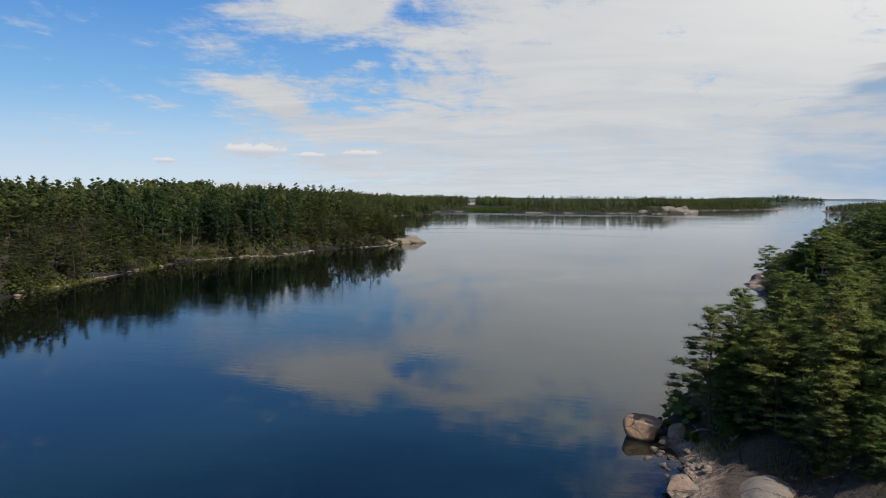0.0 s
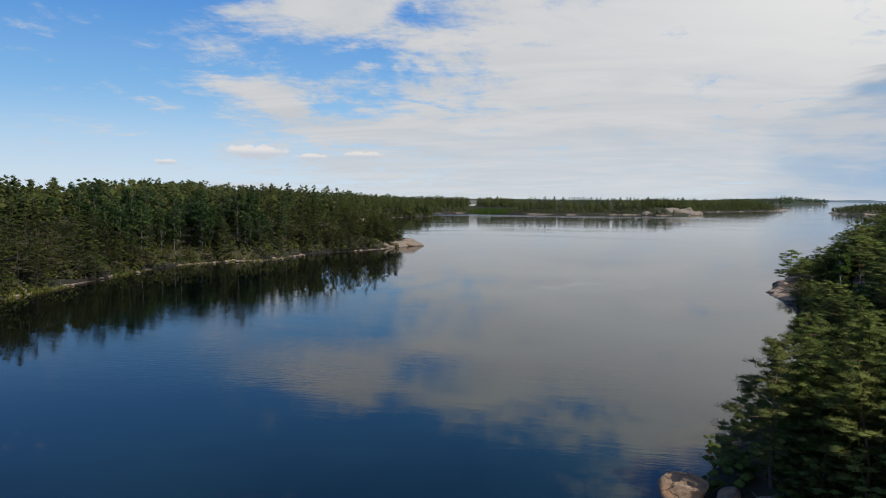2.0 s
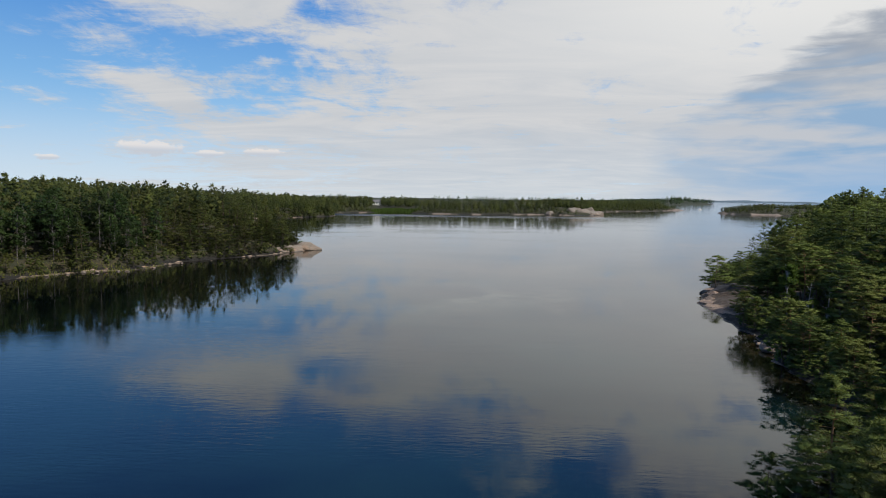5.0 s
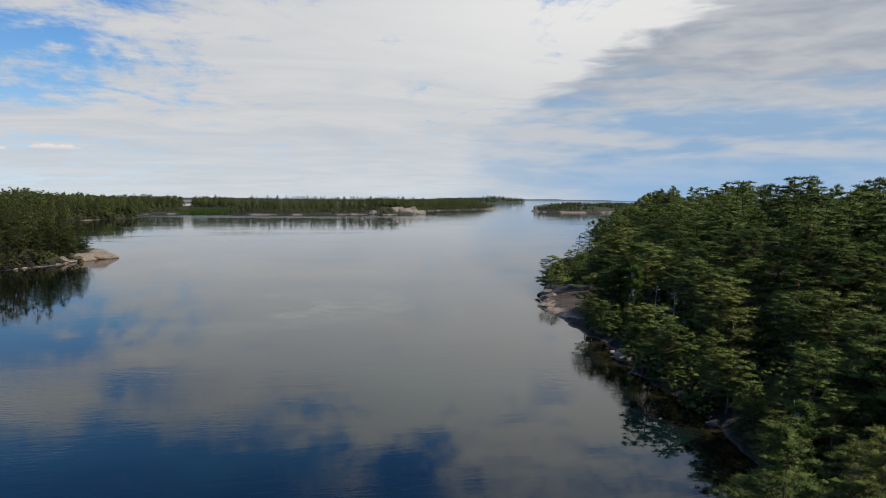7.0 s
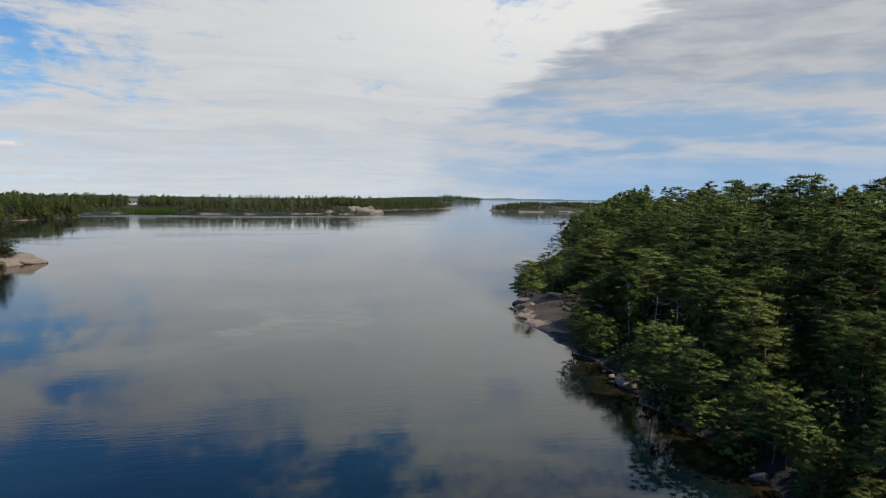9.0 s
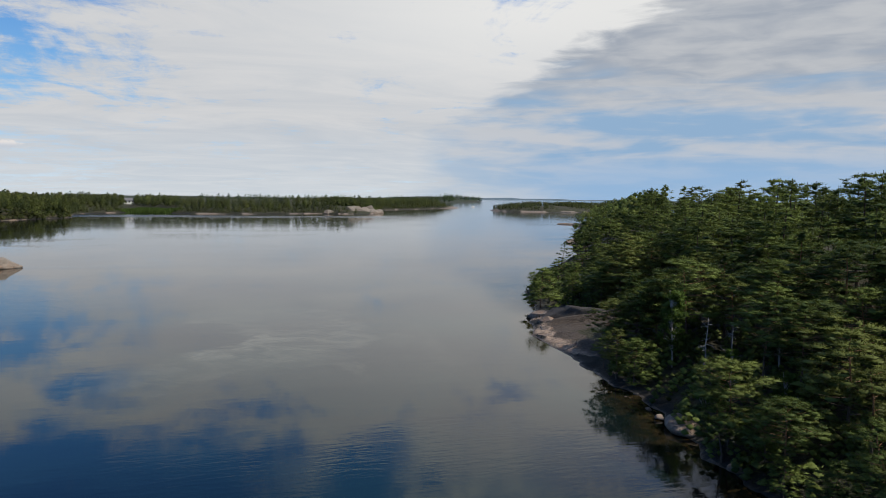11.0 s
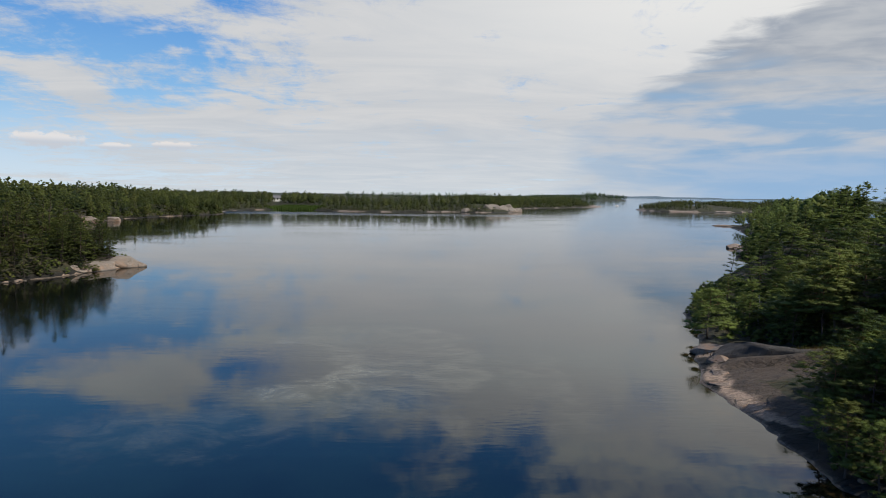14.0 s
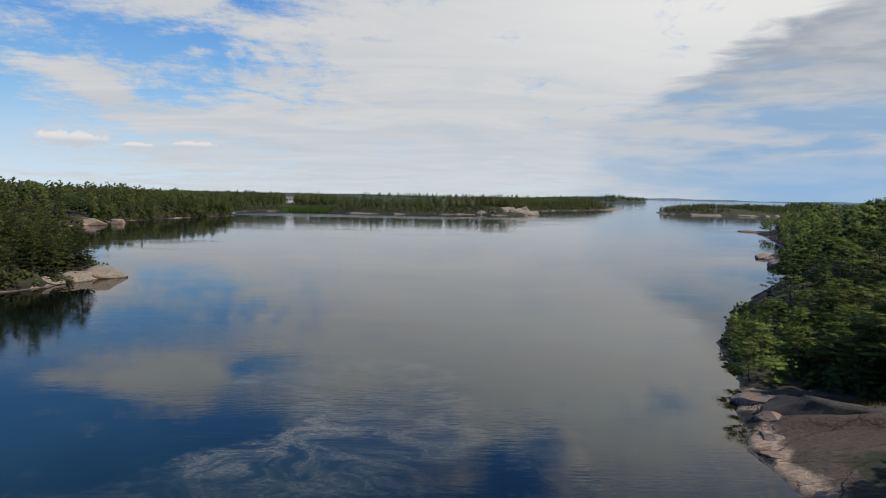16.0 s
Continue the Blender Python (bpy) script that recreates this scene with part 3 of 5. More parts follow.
def build_water():
    xs = spaced([(-4900, -900, 1000), (-900, -110, 100), (-110, 60, 2), (60, 140, 10), (140, 900, 76), (900, 4900, 1000)])
    ys = spaced([(-4600, -600, 1000), (-600, 0, 100), (0, 260, 2), (260, 900, 80), (900, 4900, 1000)])
    gx, gy = np.meshgrid(xs, ys)
    near = np.maximum(RIGHT.dist(gx, gy), LEFT.dist(gx, gy) - 1.0)
    nx, ny = len(xs), len(ys)
    idx = np.arange(nx * ny).reshape(ny, nx)
    a, b, c, e = idx[:-1, :-1].ravel(), idx[:-1, 1:].ravel(), idx[1:, 1:].ravel(), idx[1:, :-1].ravel()
    tris = np.concatenate([np.stack([a, b, c], -1), np.stack([a, c, e], -1)])
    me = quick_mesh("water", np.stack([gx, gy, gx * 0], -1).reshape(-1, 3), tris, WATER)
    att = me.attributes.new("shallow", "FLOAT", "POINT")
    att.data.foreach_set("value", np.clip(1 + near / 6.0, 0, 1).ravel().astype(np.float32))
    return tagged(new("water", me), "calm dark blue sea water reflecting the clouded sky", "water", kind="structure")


build_water()

# ---- trees ----
OCT_V = np.array([(1, 0, 0), (0, 1, 0), (-1, 0, 0), (0, -1, 0), (0, 0, 1), (0, 0, -1)], float)
OCT_F = np.array([(0, 1, 4), (1, 2, 4), (2, 3, 4), (3, 0, 4), (1, 0, 5), (2, 1, 5), (3, 2, 5), (0, 3, 5)])


class Soup:
    """Triangles gathered piece by piece."""

    def __init__(self):
        self.v, self.f, self.n, self.soft = [], [], 0, []

    def add(self, v, f):
        self.v.append(np.asarray(v, float))
        self.f.append(np.asarray(f, int) + self.n)
        self.n += len(v)

    def get(self):
        return np.concatenate(self.v), np.concatenate(self.f)

    def tube(self, pts, radii, sides=6):
        pts = np.asarray(pts, float)
        k = len(pts)
        axis = np.gradient(pts, axis=0)
        rings = []
        for p, a, r in zip(pts, axis, radii):
            a = a / (np.linalg.norm(a) + 1e-9)
            u = np.cross(a, (0.31, 0.95, 0.05))
            u /= np.linalg.norm(u) + 1e-9
            w = np.cross(a, u)
            t = np.arange(sides) * 2 * math.pi / sides
            rings.append(p + r * (np.outer(np.cos(t), u) + np.outer(np.sin(t), w)))
        f = []
        for i in range(k - 1):
            for j in range(sides):
                a0, b0 = i * sides + j, i * sides + (j + 1) % sides
                f += [(a0, b0, b0 + sides), (a0, b0 + sides, a0 + sides)]
        self.add(np.concatenate(rings), f)

    def pad(self, rs, c, rx, rz, shoots, size, core=0.72, up=0.28, slim=0.13, flare=0.42):
        """A flat clump of foliage: a small lumpy heart and many needle shoots standing out of it."""
        c = np.asarray(c, float)
        if core:
            v = OCT_V * rs.uniform(0.75, 1.2, (6, 1)) * (rx * core, rx * core, rz * core)
            self.add(v + c, OCT_F)
            self.soft.append(OCT_V * (1, 1, 1.3) + (0, 0, 0.25))
        if not shoots:
            return
        d = rs.normal(size=(shoots, 3))
        d[:, 2] = d[:, 2] * 0.8 + 0.3
        d /= np.linalg.norm(d, axis=1)[:, None]
        mid = c + d * (rx, rx, rz) * rs.uniform(0.35, 1.08, (shoots, 1))
        out = d * (1, 1, 0.45) + rs.normal(size=(shoots, 3)) * flare + (0, 0, up)
        out /= np.linalg.norm(out, axis=1)[:, None]
        side = np.cross(out, rs.normal(size=(shoots, 3)) + (0, 0, 1.2))
        side /= np.linalg.norm(side, axis=1)[:, None]
        ln = size * rs.uniform(0.6, 1.35, (shoots, 1))
        v = np.stack([mid - side * ln * slim - out * ln * 0.3, mid + side * ln * slim - out * ln * 0.3, mid + out * ln * 0.7], 1).reshape(-1, 3)
        self.add(v, np.arange(3 * shoots).reshape(-1, 3))
        self.soft.append(np.repeat(d + (0, 0, 0.25) + rs.normal(size=(shoots, 3)) * 0.45, 3, axis=0))

    def leafy(self, heart, squash=1.0):
        """Triangles with normals rounded over the whole crown and, less, over each clump. heart: the crown's middle."""
        v, f = self.get()
        n = np.concatenate(self.soft)
        n = n / (np.linalg.norm(n, axis=1)[:, None] + 1e-9)
        way = (v - heart) * (1, 1, squash)
        way /= np.linalg.norm(way, axis=1)[:, None] + 1e-9
        n = 0.62 * way + 0.48 * n + (0, 0, 0.12)
        return v, f, n / (np.linalg.norm(n, axis=1)[:, None] + 1e-9)


def pine(seed, height, spread, bare_stem, limbs, shoots, size, dome=0.5, pads=1.0, lean=0.05, branches=True, puff=1.0, dead=0, thick=1.0):
    """Scots pine: bent stem, limbs in uneven storeys, each carrying a flat fan of needle clumps. dome: 0 pointed, 1 flat-topped."""
    rs = np.random.RandomState(seed)
    wood, crown = Soup(), Soup()
    la = rs.uniform(0, 6.28)
    n = 7
    t = np.linspace(0, 1, n)
    bend = np.cumsum(rs.normal(0, 0.017, (n, 2)), axis=0) * height
    stem = np.stack([math.cos(la) * lean * height * t ** 1.5 + bend[:, 0], math.sin(la) * lean * height * t ** 1.5 + bend[:, 1],
                     height * 0.97 * t - 0.5 * (1 - t)], 1)
    r0 = 0.011 * height + 0.03
    wood.tube(stem, r0 * (1 - 0.85 * t) * np.where(t == 0, 1.35, 1), 6)

    def on_stem(u):
        return np.array([np.interp(u, t, stem[:, i]) for i in range(3)])

    az = rs.uniform(0, 6.28)
    for i in range(limbs):
        rel = min(1.0, ((i + rs.uniform(-0.3, 0.5)) / (limbs - 1)) ** 0.85 if i else 0.0)
        base = on_stem(bare_stem + (0.985 - bare_stem) * max(rel, 0.0))
        rel = max(rel, 0.0)
        full = math.sin(math.pi * min(1.0, 0.27 + 0.4 * rel))
        reach = spread * full * (1 - (1 - 0.34 * dome) * rel ** (1.2 + 1.6 * dome)) * rs.uniform(0.62, 1.15) + 0.15
        az += 2.4 + rs.uniform(-0.7, 0.7)
        way = np.array([math.cos(az), math.sin(az), 0.0])
        cross = np.array([-way[1], way[0], 0.0])
        rise = reach * (rs.uniform(-0.14, 0.26) + 0.2 * rel)
        tip = base + way * reach + (0, 0, rise)
        mid = base + way * reach * 0.5 + (0, 0, rise * 0.25) + cross * rs.normal(0, 0.06) * reach
        rb = r0 * (1 - 0.75 * rel) * 0.34
        if branches:
            wood.tube([base, mid, tip], [rb, rb * 0.7, rb * 0.25], 3)
        count = max(2, int(round((1.2 + 1.75 * reach) * pads)))
        for j in range(count):
            f = 1.0 if j == 0 else rs.uniform(0.45 - 0.4 * rel, 1.02)
            wide = reach * 0.5 * (1.15 - 0.6 * abs(f - 0.6))
            c = base + (tip - base) * f + cross * rs.uniform(-1, 1) * wide * (j > 0) + (0, 0, rs.normal(0.05, 0.1) * thick)
            rx = rs.uniform(0.75, 1.35) * (0.3 + 0.14 * spread) * puff * (1 - 0.4 * rel)
            crown.pad(rs, c, rx, rx * rs.uniform(0.2, 0.34) * thick, shoots, size, 0.55)
    for j in range(4):
        c = on_stem(0.99) + rs.normal(0, 0.1 + 0.2 * dome, 3) * (1, 1, 0.5) - (0, 0, 0.2 * j)
        crown.pad(rs, c, (0.16 + 0.09 * j + 0.2 * dome) * puff, 0.26 * puff, shoots // 2, size * 0.9, up=0.6)
    for j in range(dead):
        b = on_stem(rs.uniform(0.25, bare_stem + 0.3))
        a = rs.uniform(0, 6.28)
        ln = spread * rs.uniform(0.4, 0.95)
        e = b + np.array([math.cos(a), math.sin(a), rs.uniform(-0.25, 0.25)]) * ln
        m = (b + e) / 2 + rs.normal(0, 0.1, 3)
        wood.tube([b, m, e], [r0 * 0.2, r0 * 0.14, r0 * 0.05], 3)
        wood.tube([m, m + (e - m) * 0.7 + rs.normal(0, 0.22, 3)], [r0 * 0.1, r0 * 0.03], 3)
    return wood.get(), crown.leafy(on_stem(bare_stem + 0.3 * (1 - bare_stem)), 1.2)


def far_tree(seed, height, radius, lumps, shoots, size, point=0.5, foot=0.45, grain=0.42):
    """A tree far off: a lumpy tapering crown with ragged tufts, high over the ground."""
    rs = np.random.RandomState(seed)
    crown = Soup()
    for i in range(lumps):
        u = (i + 0.5) / lumps
        r = radius * (1 - point * u) * rs.uniform(0.25, 0.95) * (i < lumps - 1)
        a = i * 2.4 + rs.uniform(-0.5, 0.5)
        rx = radius * grain * (1 - 0.7 * point * u ** 1.3) * rs.uniform(0.8, 1.2)
        c = (math.cos(a) * r, math.sin(a) * r, height * (foot + (0.94 - foot) * u) - rx * 0.2)
        crown.pad(rs, c, rx, rx * 0.7, shoots, size, 0.66, 0.4, 0.16)
    return crown.leafy((0, 0, height * (0.2 + 0.6 * foot)), 1.0)


def birch(seed, height, spread, clumps, leaves, size):
    rs = np.random.RandomState(seed)
    wood, crown = Soup(), Soup()
    t = np.linspace(0, 1, 6)
    stem = np.stack([t ** 2 * rs.uniform(-0.5, 0.5), t ** 2 * rs.uniform(-0.5, 0.5), t * height - 0.4 * (1 - t)], 1)
    wood.tube(stem, 0.09 * (1 - 0.85 * t) + 0.01, 6)
    for i in range(clumps):
        u = rs.uniform(0.25, 1.0)
        az, rr = rs.uniform(0, 6.28), spread * (1.05 - abs(u - 0.5) * 1.3) * rs.uniform(0.3, 1)
        base = np.array([np.interp(u * 0.85, t, stem[:, k]) for k in range(3)])
        c = np.array([math.cos(az) * rr, math.sin(az) * rr, height * u])
        wood.tube([base, (base + c) / 2 + (0, 0, 0.2), c], [0.025, 0.016, 0.006], 3)
        crown.pad(rs, c, spread * rs.uniform(0.2, 0.4), spread * rs.uniform(0.16, 0.3), leaves, size, 0.5, 0.0, 0.36, 0.8)
    return wood.get(), crown.leafy((0, 0, height * 0.55), 0.8)


def dead_tree(seed, height):
    rs = np.random.RandomState(seed)
    wood = Soup()
    t = np.linspace(0, 1, 6)
    stem = np.stack([np.cumsum(rs.normal(0, 0.12, 6)), np.cumsum(rs.normal(0, 0.12, 6)), t * height - 0.4 * (1 - t)], 1)
    wood.tube(stem, 0.11 * (1 - 0.85 * t), 6)
    for i in range(16):
        u = rs.uniform(0.3, 0.98)
        b = np.array([np.interp(u, t, stem[:, k]) for k in range(3)])
        az, ln = rs.uniform(0, 6.28), height * rs.uniform(0.12, 0.34) * (1.2 - u)
        way = np.array([math.cos(az), math.sin(az), rs.uniform(-0.2, 0.5)])
        m = b + way * ln * 0.5 + rs.normal(0, 0.06, 3)
        e = b + way * ln + rs.normal(0, 0.1, 3)
        wood.tube([b, m, e], [0.035, 0.022, 0.006], 4)
        wood.tube([m, m + (e - m) * 0.8 + rs.normal(0, 0.25, 3)], [0.014, 0.004], 3)
    return wood.get()


def tree_thing(name, kindred, foliage, bark, label, category):
    wood, crown = kindred
    root = new(name)
    root.empty_display_size = 0.5
    tagged(root, label, category)
    for nm, geo, mat in (("trunk", wood, bark), ("crown", crown, foliage)):
        ob = new(nm, quick_mesh(nm, geo[0], geo[1], mat, normals=geo[2] if len(geo) > 2 else None))
        ob.parent = root
    return root


def tall(x, y, d, z):
    """Height of a tree on the island: the canopy is nearly level inside, low at the shore and towards the open end."""
    north = min(1.0, max(0.0, (y - 108) / 20))
    tip = min(1.0, max(0.0, (y - 140) / 15)) * min(1.0, max(0.0, (190 - y) / 15))
    level = 18.5 + min(1.9, 0.05 * max(0.0, x - 42)) - 0.9 * north + 0.55 * float(fractal(np.array([x]), np.array([y]), 12, 2, 44)[0])
    return max(2.6, min(level - z, 5.8 + 0.3 * d - 3.2 * tip))


STATURE = {}


class Wood:
    """Places for trees on a piece of land, kept apart from each other."""

    def __init__(self, land, box, gap, seed, dmin=2.5, bare_max=0.55, keep=None, sizes=(0.66, 1.18)):
        rs = np.random.RandomState(seed)
        x0, x1, y0, y1 = box
        gx, gy = np.meshgrid(np.arange(x0, x1, gap), np.arange(y0, y1, gap))
        x = (gx + rs.uniform(-0.42, 0.42, gx.shape) * gap).ravel()
        y = (gy + rs.uniform(-0.42, 0.42, gy.shape) * gap).ravel()
        d = land.dist(x, y)
        ok = (d > dmin) & (land.bare(x, y, d) < bare_max)
        ok &= rs.uniform(0, 1, x.shape) > 0.1
        if keep is not None:
            ok &= keep(x, y, d)
        self.x, self.y, self.d = x[ok], y[ok], d[ok]
        self.z = land.height(self.x, self.y, self.d)
        n = len(self.x)
        self.turn, self.size, self.pick = rs.uniform(0, 6.28, n), rs.uniform(*sizes, n), rs.randint(0, 1000, n)


def joined(name, wood, kinds, grow, mat, label):
    """All the trees of a wood as one mesh, for woods that nobody could count."""
    V, F, T, N, n = [], [], [], [], 0
    for x, y, z, d, a, s, p in zip(wood.x, wood.y, wood.z, wood.d, wood.turn, wood.size, wood.pick):
        v, f, *soft = kinds[p % len(kinds)]
        s = (0.82 + 0.24 * (s - 0.66) / 0.52) * tall(x, y, d, z) / v[:, 2].max() if grow is None else s * grow(x, y, d)
        c, w = math.cos(a), math.sin(a)
        turn = np.array([(c, w, 0), (-w, c, 0), (0, 0, 1)])
        V.append(v @ turn * s + (x, y, z))
        F.append(f + n)
        T.append(np.full(len(v), (p * 0.6180339) % 1.0, np.float32))
        if soft:
            N.append(soft[0] @ turn)
        n += len(v)
    me = quick_mesh(name, np.concatenate(V), np.concatenate(F), mat, normals=np.concatenate(N) if N else None)
    me.attributes.new("tint", "FLOAT", "POINT").data.foreach_set("value", np.concatenate(T))
    return tagged(new(name, me), label, "trees", kind="stuff")


NEAR, HERO = [], []
for i, (h, s, b, dome) in enumerate([(9.5, 4.3, 0.42, 0.8), (10.5, 3.9, 0.48, 0.6), (8.0, 3.9, 0.3, 0.8), (9.0, 3.4, 0.34, 0.4), (7.0, 3.5, 0.16, 0.6), (11.0, 4.6, 0.52, 1.0), (9.8, 3.3, 0.36, 0.3), (8.6, 4.4, 0.42, 1.0)]):
    NEAR.append(tree_thing("pine_tree", pine(11 + i, h, s, b, 29, 74, 0.175, dome, pads=0.95, dead=5, thick=1.15), PINE, PINE_BARK,
                           "Scots pine with dense dark green layered needle clumps", "tree"))
    STATURE[NEAR[-1]] = h
for i, (h, s, b, dome) in enumerate([(8.5, 2.7, 0.14, 0.5), (7.0, 2.6, 0.08, 0.6), (10.5, 3.0, 0.25, 0.6), (6.0, 2.5, 0.05, 0.6)]):
    HERO.append(tree_thing("pine_tree", pine(31 + i, h, s, b, 36, 96, 0.14, dome, pads=1.15, dead=5, thick=1.15), YOUNG, PINE_BARK,
                           "bushy Scots pine with fresh green needle sprays near the shore", "tree"))
    STATURE[HERO[-1]] = h
MID = [pine(41 + i, h, s, b, 17, 32, 0.27, dome, pads=0.95, branches=False, puff=1.05, thick=1.1) for i, (h, s, b, dome) in enumerate([(10, 3.8, 0.4, 0.7), (11, 3.4, 0.4, 0.4), (9, 4.0, 0.36, 0.9), (12, 3.2, 0.4, 0.3)])]
SHORE = [pine(51 + i, h, s, b, 18, 26, 0.28, dome, pads=0.75, branches=False, puff=1.05, thick=1.2) for i, (h, s, b, dome) in enumerate([(9.5, 3.6, 0.12, 0.4), (10.5, 3.3, 0.16, 0.15), (8.5, 3.8, 0.1, 0.7), (11, 3.0, 0.16, 0.1)])]
HALF = [far_tree(45 + i, h, 3.0, 22, 19, 0.34, pt, 0.3) for i, (h, pt) in enumerate(((9.5, 0.5), (10.5, 0.75), (8.5, 0.4), (11.5, 0.85)))]
SMALL = [far_tree(61 + i, h, 3.2, 13, 8, 0.5, pt, 0.24, 0.5) for i, (h, pt) in enumerate(((9.5, 0.35), (10, 0.5), (9.2, 0.3), (10.2, 0.6), (9.5, 0.2)))]
TINY = [far_tree(85 + i, 11, 4.0, 5, 2, 1.6, 0.4, 0.2, 0.7) for i in range(4)]
SHRUB = [far_tree(91 + i, 1.8, 1.1, 8, 30, 0.15, 0.2, 0.14, 0.55) for i in range(3)]


PLANTED = set()


def plant(wood, kinds, grow, group, label=""):
    for x, y, z, d, a, s, p in zip(wood.x, wood.y, wood.z, wood.d, wood.turn, wood.size, wood.pick):
        first = kinds[p % len(kinds)]
        s = (0.80 + 0.28 * (s - 0.66) / 0.52) * tall(x, y, d, z) / STATURE[first] if grow is None else s * grow(x, y, d)
        if first in PLANTED:
            ob = copy_thing(first, pose(x, y, z, 0, 0, math.degrees(a)))
        else:
            PLANTED.add(first)
            ob = first
            ob.matrix_basis = pose(x, y, z, 0, 0, math.degrees(a))
        ob.scale = (s, s, s * (0.92 + 0.16 * ((p // 7) % 10) / 10))
        tagged(ob, label, group=group)


def near_zone(x, y):
    return (x < 66) & (y > 24) & (y < 172) & (inside(x, y, RIGHT.poly) < 19)


def glade(x, y):
    """Clear of the open strip in front of the birch and the dead trees."""
    t = np.clip(((x - 34.0) * 7.0 + (y - 98.5) * 11.5) / (7.0 ** 2 + 11.5 ** 2), 0, 1)
    return np.hypot(x - 34.0 - 7.0 * t, y - 98.5 - 11.5 * t) > 3.6


stand = lambda x, y, d: near_zone(x, y) & glade(x, y) & (np.hypot(x - 52, y - 101) > 2.4)
plant(Wood(RIGHT, (8, 70, 22, 175), 5.0, 5, 0.3, 0.35, lambda x, y, d: stand(x, y, d) & (y > 62) & (y < 137) & ~((x < 56) & (y > 116) & (y + 0.5 * x > 146))), NEAR, None, "pines on the island")
plant(Wood(RIGHT, (8, 36, 22, 62), 3.3, 15, 1.4, 0.35, lambda x, y, d: stand(x, y, d) & (x < 34) & (y > 37) & (d > np.where(y > 43, 4.2, 1.6))), HERO, lambda x, y, d: 0.70 + 0.3 * min(1, d / 12), "pines on the island")
plant(Wood(RIGHT, (14, 48, 58, 119), 2.5, 16, -0.5, 0.3, lambda x, y, d: (d < 1.9) & glade(x, y)), [NEAR[4], NEAR[2], NEAR[3]], lambda x, y, d: 0.52, "low shore pines", "low bushy pine leaning out over the dark water")
plant(Wood(RIGHT, (36, 70, 137, 175), 4.0, 17, 0.4, 0.3, lambda x, y, d: stand(x, y, d) & (np.hypot(x - 46, y - 153) > 4.2) & (d > 2.2) & (y + 0.35 * (x - 38) > 144.5) & ((x > 47.2) | (y > 160))), [NEAR[4], NEAR[2], NEAR[7]], None,
      "pines on the headland", "low spreading pine on the headland rock")
inland = lambda x, y, d: ~near_zone(x, y) & ((y > 62) | (x > 40)) & (y + 0.35 * x > 30) & (d < np.where(y < 150, 62, 40)) & (x < 72 + 0.34 * y)
rest = Wood(RIGHT, (8, 130, 10, 200), 4.6, 6, 1.0, 0.4, lambda x, y, d: inland(x, y, d) & (d < 42) & ((y < 150) | (d > 4)))
joined("pine_wood", rest, [k[1] for k in MID], None, PINE, "dense pine wood on the island ridge")
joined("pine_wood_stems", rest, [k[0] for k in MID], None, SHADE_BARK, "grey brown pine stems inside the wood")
joined("inner_wood", Wood(RIGHT, (30, 150, 10, 200), 5.2, 26, 1.0, 0.4, lambda x, y, d: inland(x, y, d) & (d >= 42)), HALF, None, PINE, "pine tops deep inside the island wood")
joined("outer_wood", Wood(RIGHT, (70, 215, 200, 440), 5.2, 27, 1.0, 0.4, lambda x, y, d: inland(x, y, d) & (d < 24)), HALF, None, PINE, "pine wood along the outer shore of the island")

leafy = lambda x, y, d: (y > 138) & (y < 186) & (d > 3) & (d < 24) & (fractal(x, y, 14, 2, 61) > -0.35)
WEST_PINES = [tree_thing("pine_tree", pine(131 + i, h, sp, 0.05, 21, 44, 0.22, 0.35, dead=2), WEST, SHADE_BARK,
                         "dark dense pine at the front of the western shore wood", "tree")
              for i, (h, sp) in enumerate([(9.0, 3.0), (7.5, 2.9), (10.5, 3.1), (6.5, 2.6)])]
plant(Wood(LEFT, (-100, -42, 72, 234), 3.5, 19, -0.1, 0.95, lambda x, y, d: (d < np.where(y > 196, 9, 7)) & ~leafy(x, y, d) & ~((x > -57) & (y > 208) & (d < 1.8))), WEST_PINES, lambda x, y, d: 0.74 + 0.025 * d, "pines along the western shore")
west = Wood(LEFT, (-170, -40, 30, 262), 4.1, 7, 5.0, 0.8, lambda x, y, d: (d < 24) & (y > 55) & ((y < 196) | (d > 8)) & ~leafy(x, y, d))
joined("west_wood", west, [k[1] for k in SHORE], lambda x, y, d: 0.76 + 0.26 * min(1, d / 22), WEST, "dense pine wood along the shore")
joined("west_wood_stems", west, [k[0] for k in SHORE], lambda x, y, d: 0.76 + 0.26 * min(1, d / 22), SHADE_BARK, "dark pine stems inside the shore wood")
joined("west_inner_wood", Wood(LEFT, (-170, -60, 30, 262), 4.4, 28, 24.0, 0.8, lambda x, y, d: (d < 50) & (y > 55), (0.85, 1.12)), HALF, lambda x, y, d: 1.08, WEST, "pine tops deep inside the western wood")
WEST_BIRCH = [birch(141 + i, h, 2.6, 46, 30, 0.3) for i, h in enumerate((10.5, 11.5, 9.5))]
grove = Wood(LEFT, (-125, -50, 136, 190), 3.9, 20, 2.0, 0.8, leafy)
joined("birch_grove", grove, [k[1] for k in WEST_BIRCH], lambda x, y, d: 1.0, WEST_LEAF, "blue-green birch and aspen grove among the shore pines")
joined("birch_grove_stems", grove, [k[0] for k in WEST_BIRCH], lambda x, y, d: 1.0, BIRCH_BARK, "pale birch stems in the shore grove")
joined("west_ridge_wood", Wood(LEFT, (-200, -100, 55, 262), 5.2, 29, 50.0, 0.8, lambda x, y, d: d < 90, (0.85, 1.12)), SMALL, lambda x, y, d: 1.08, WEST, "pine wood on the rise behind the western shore")
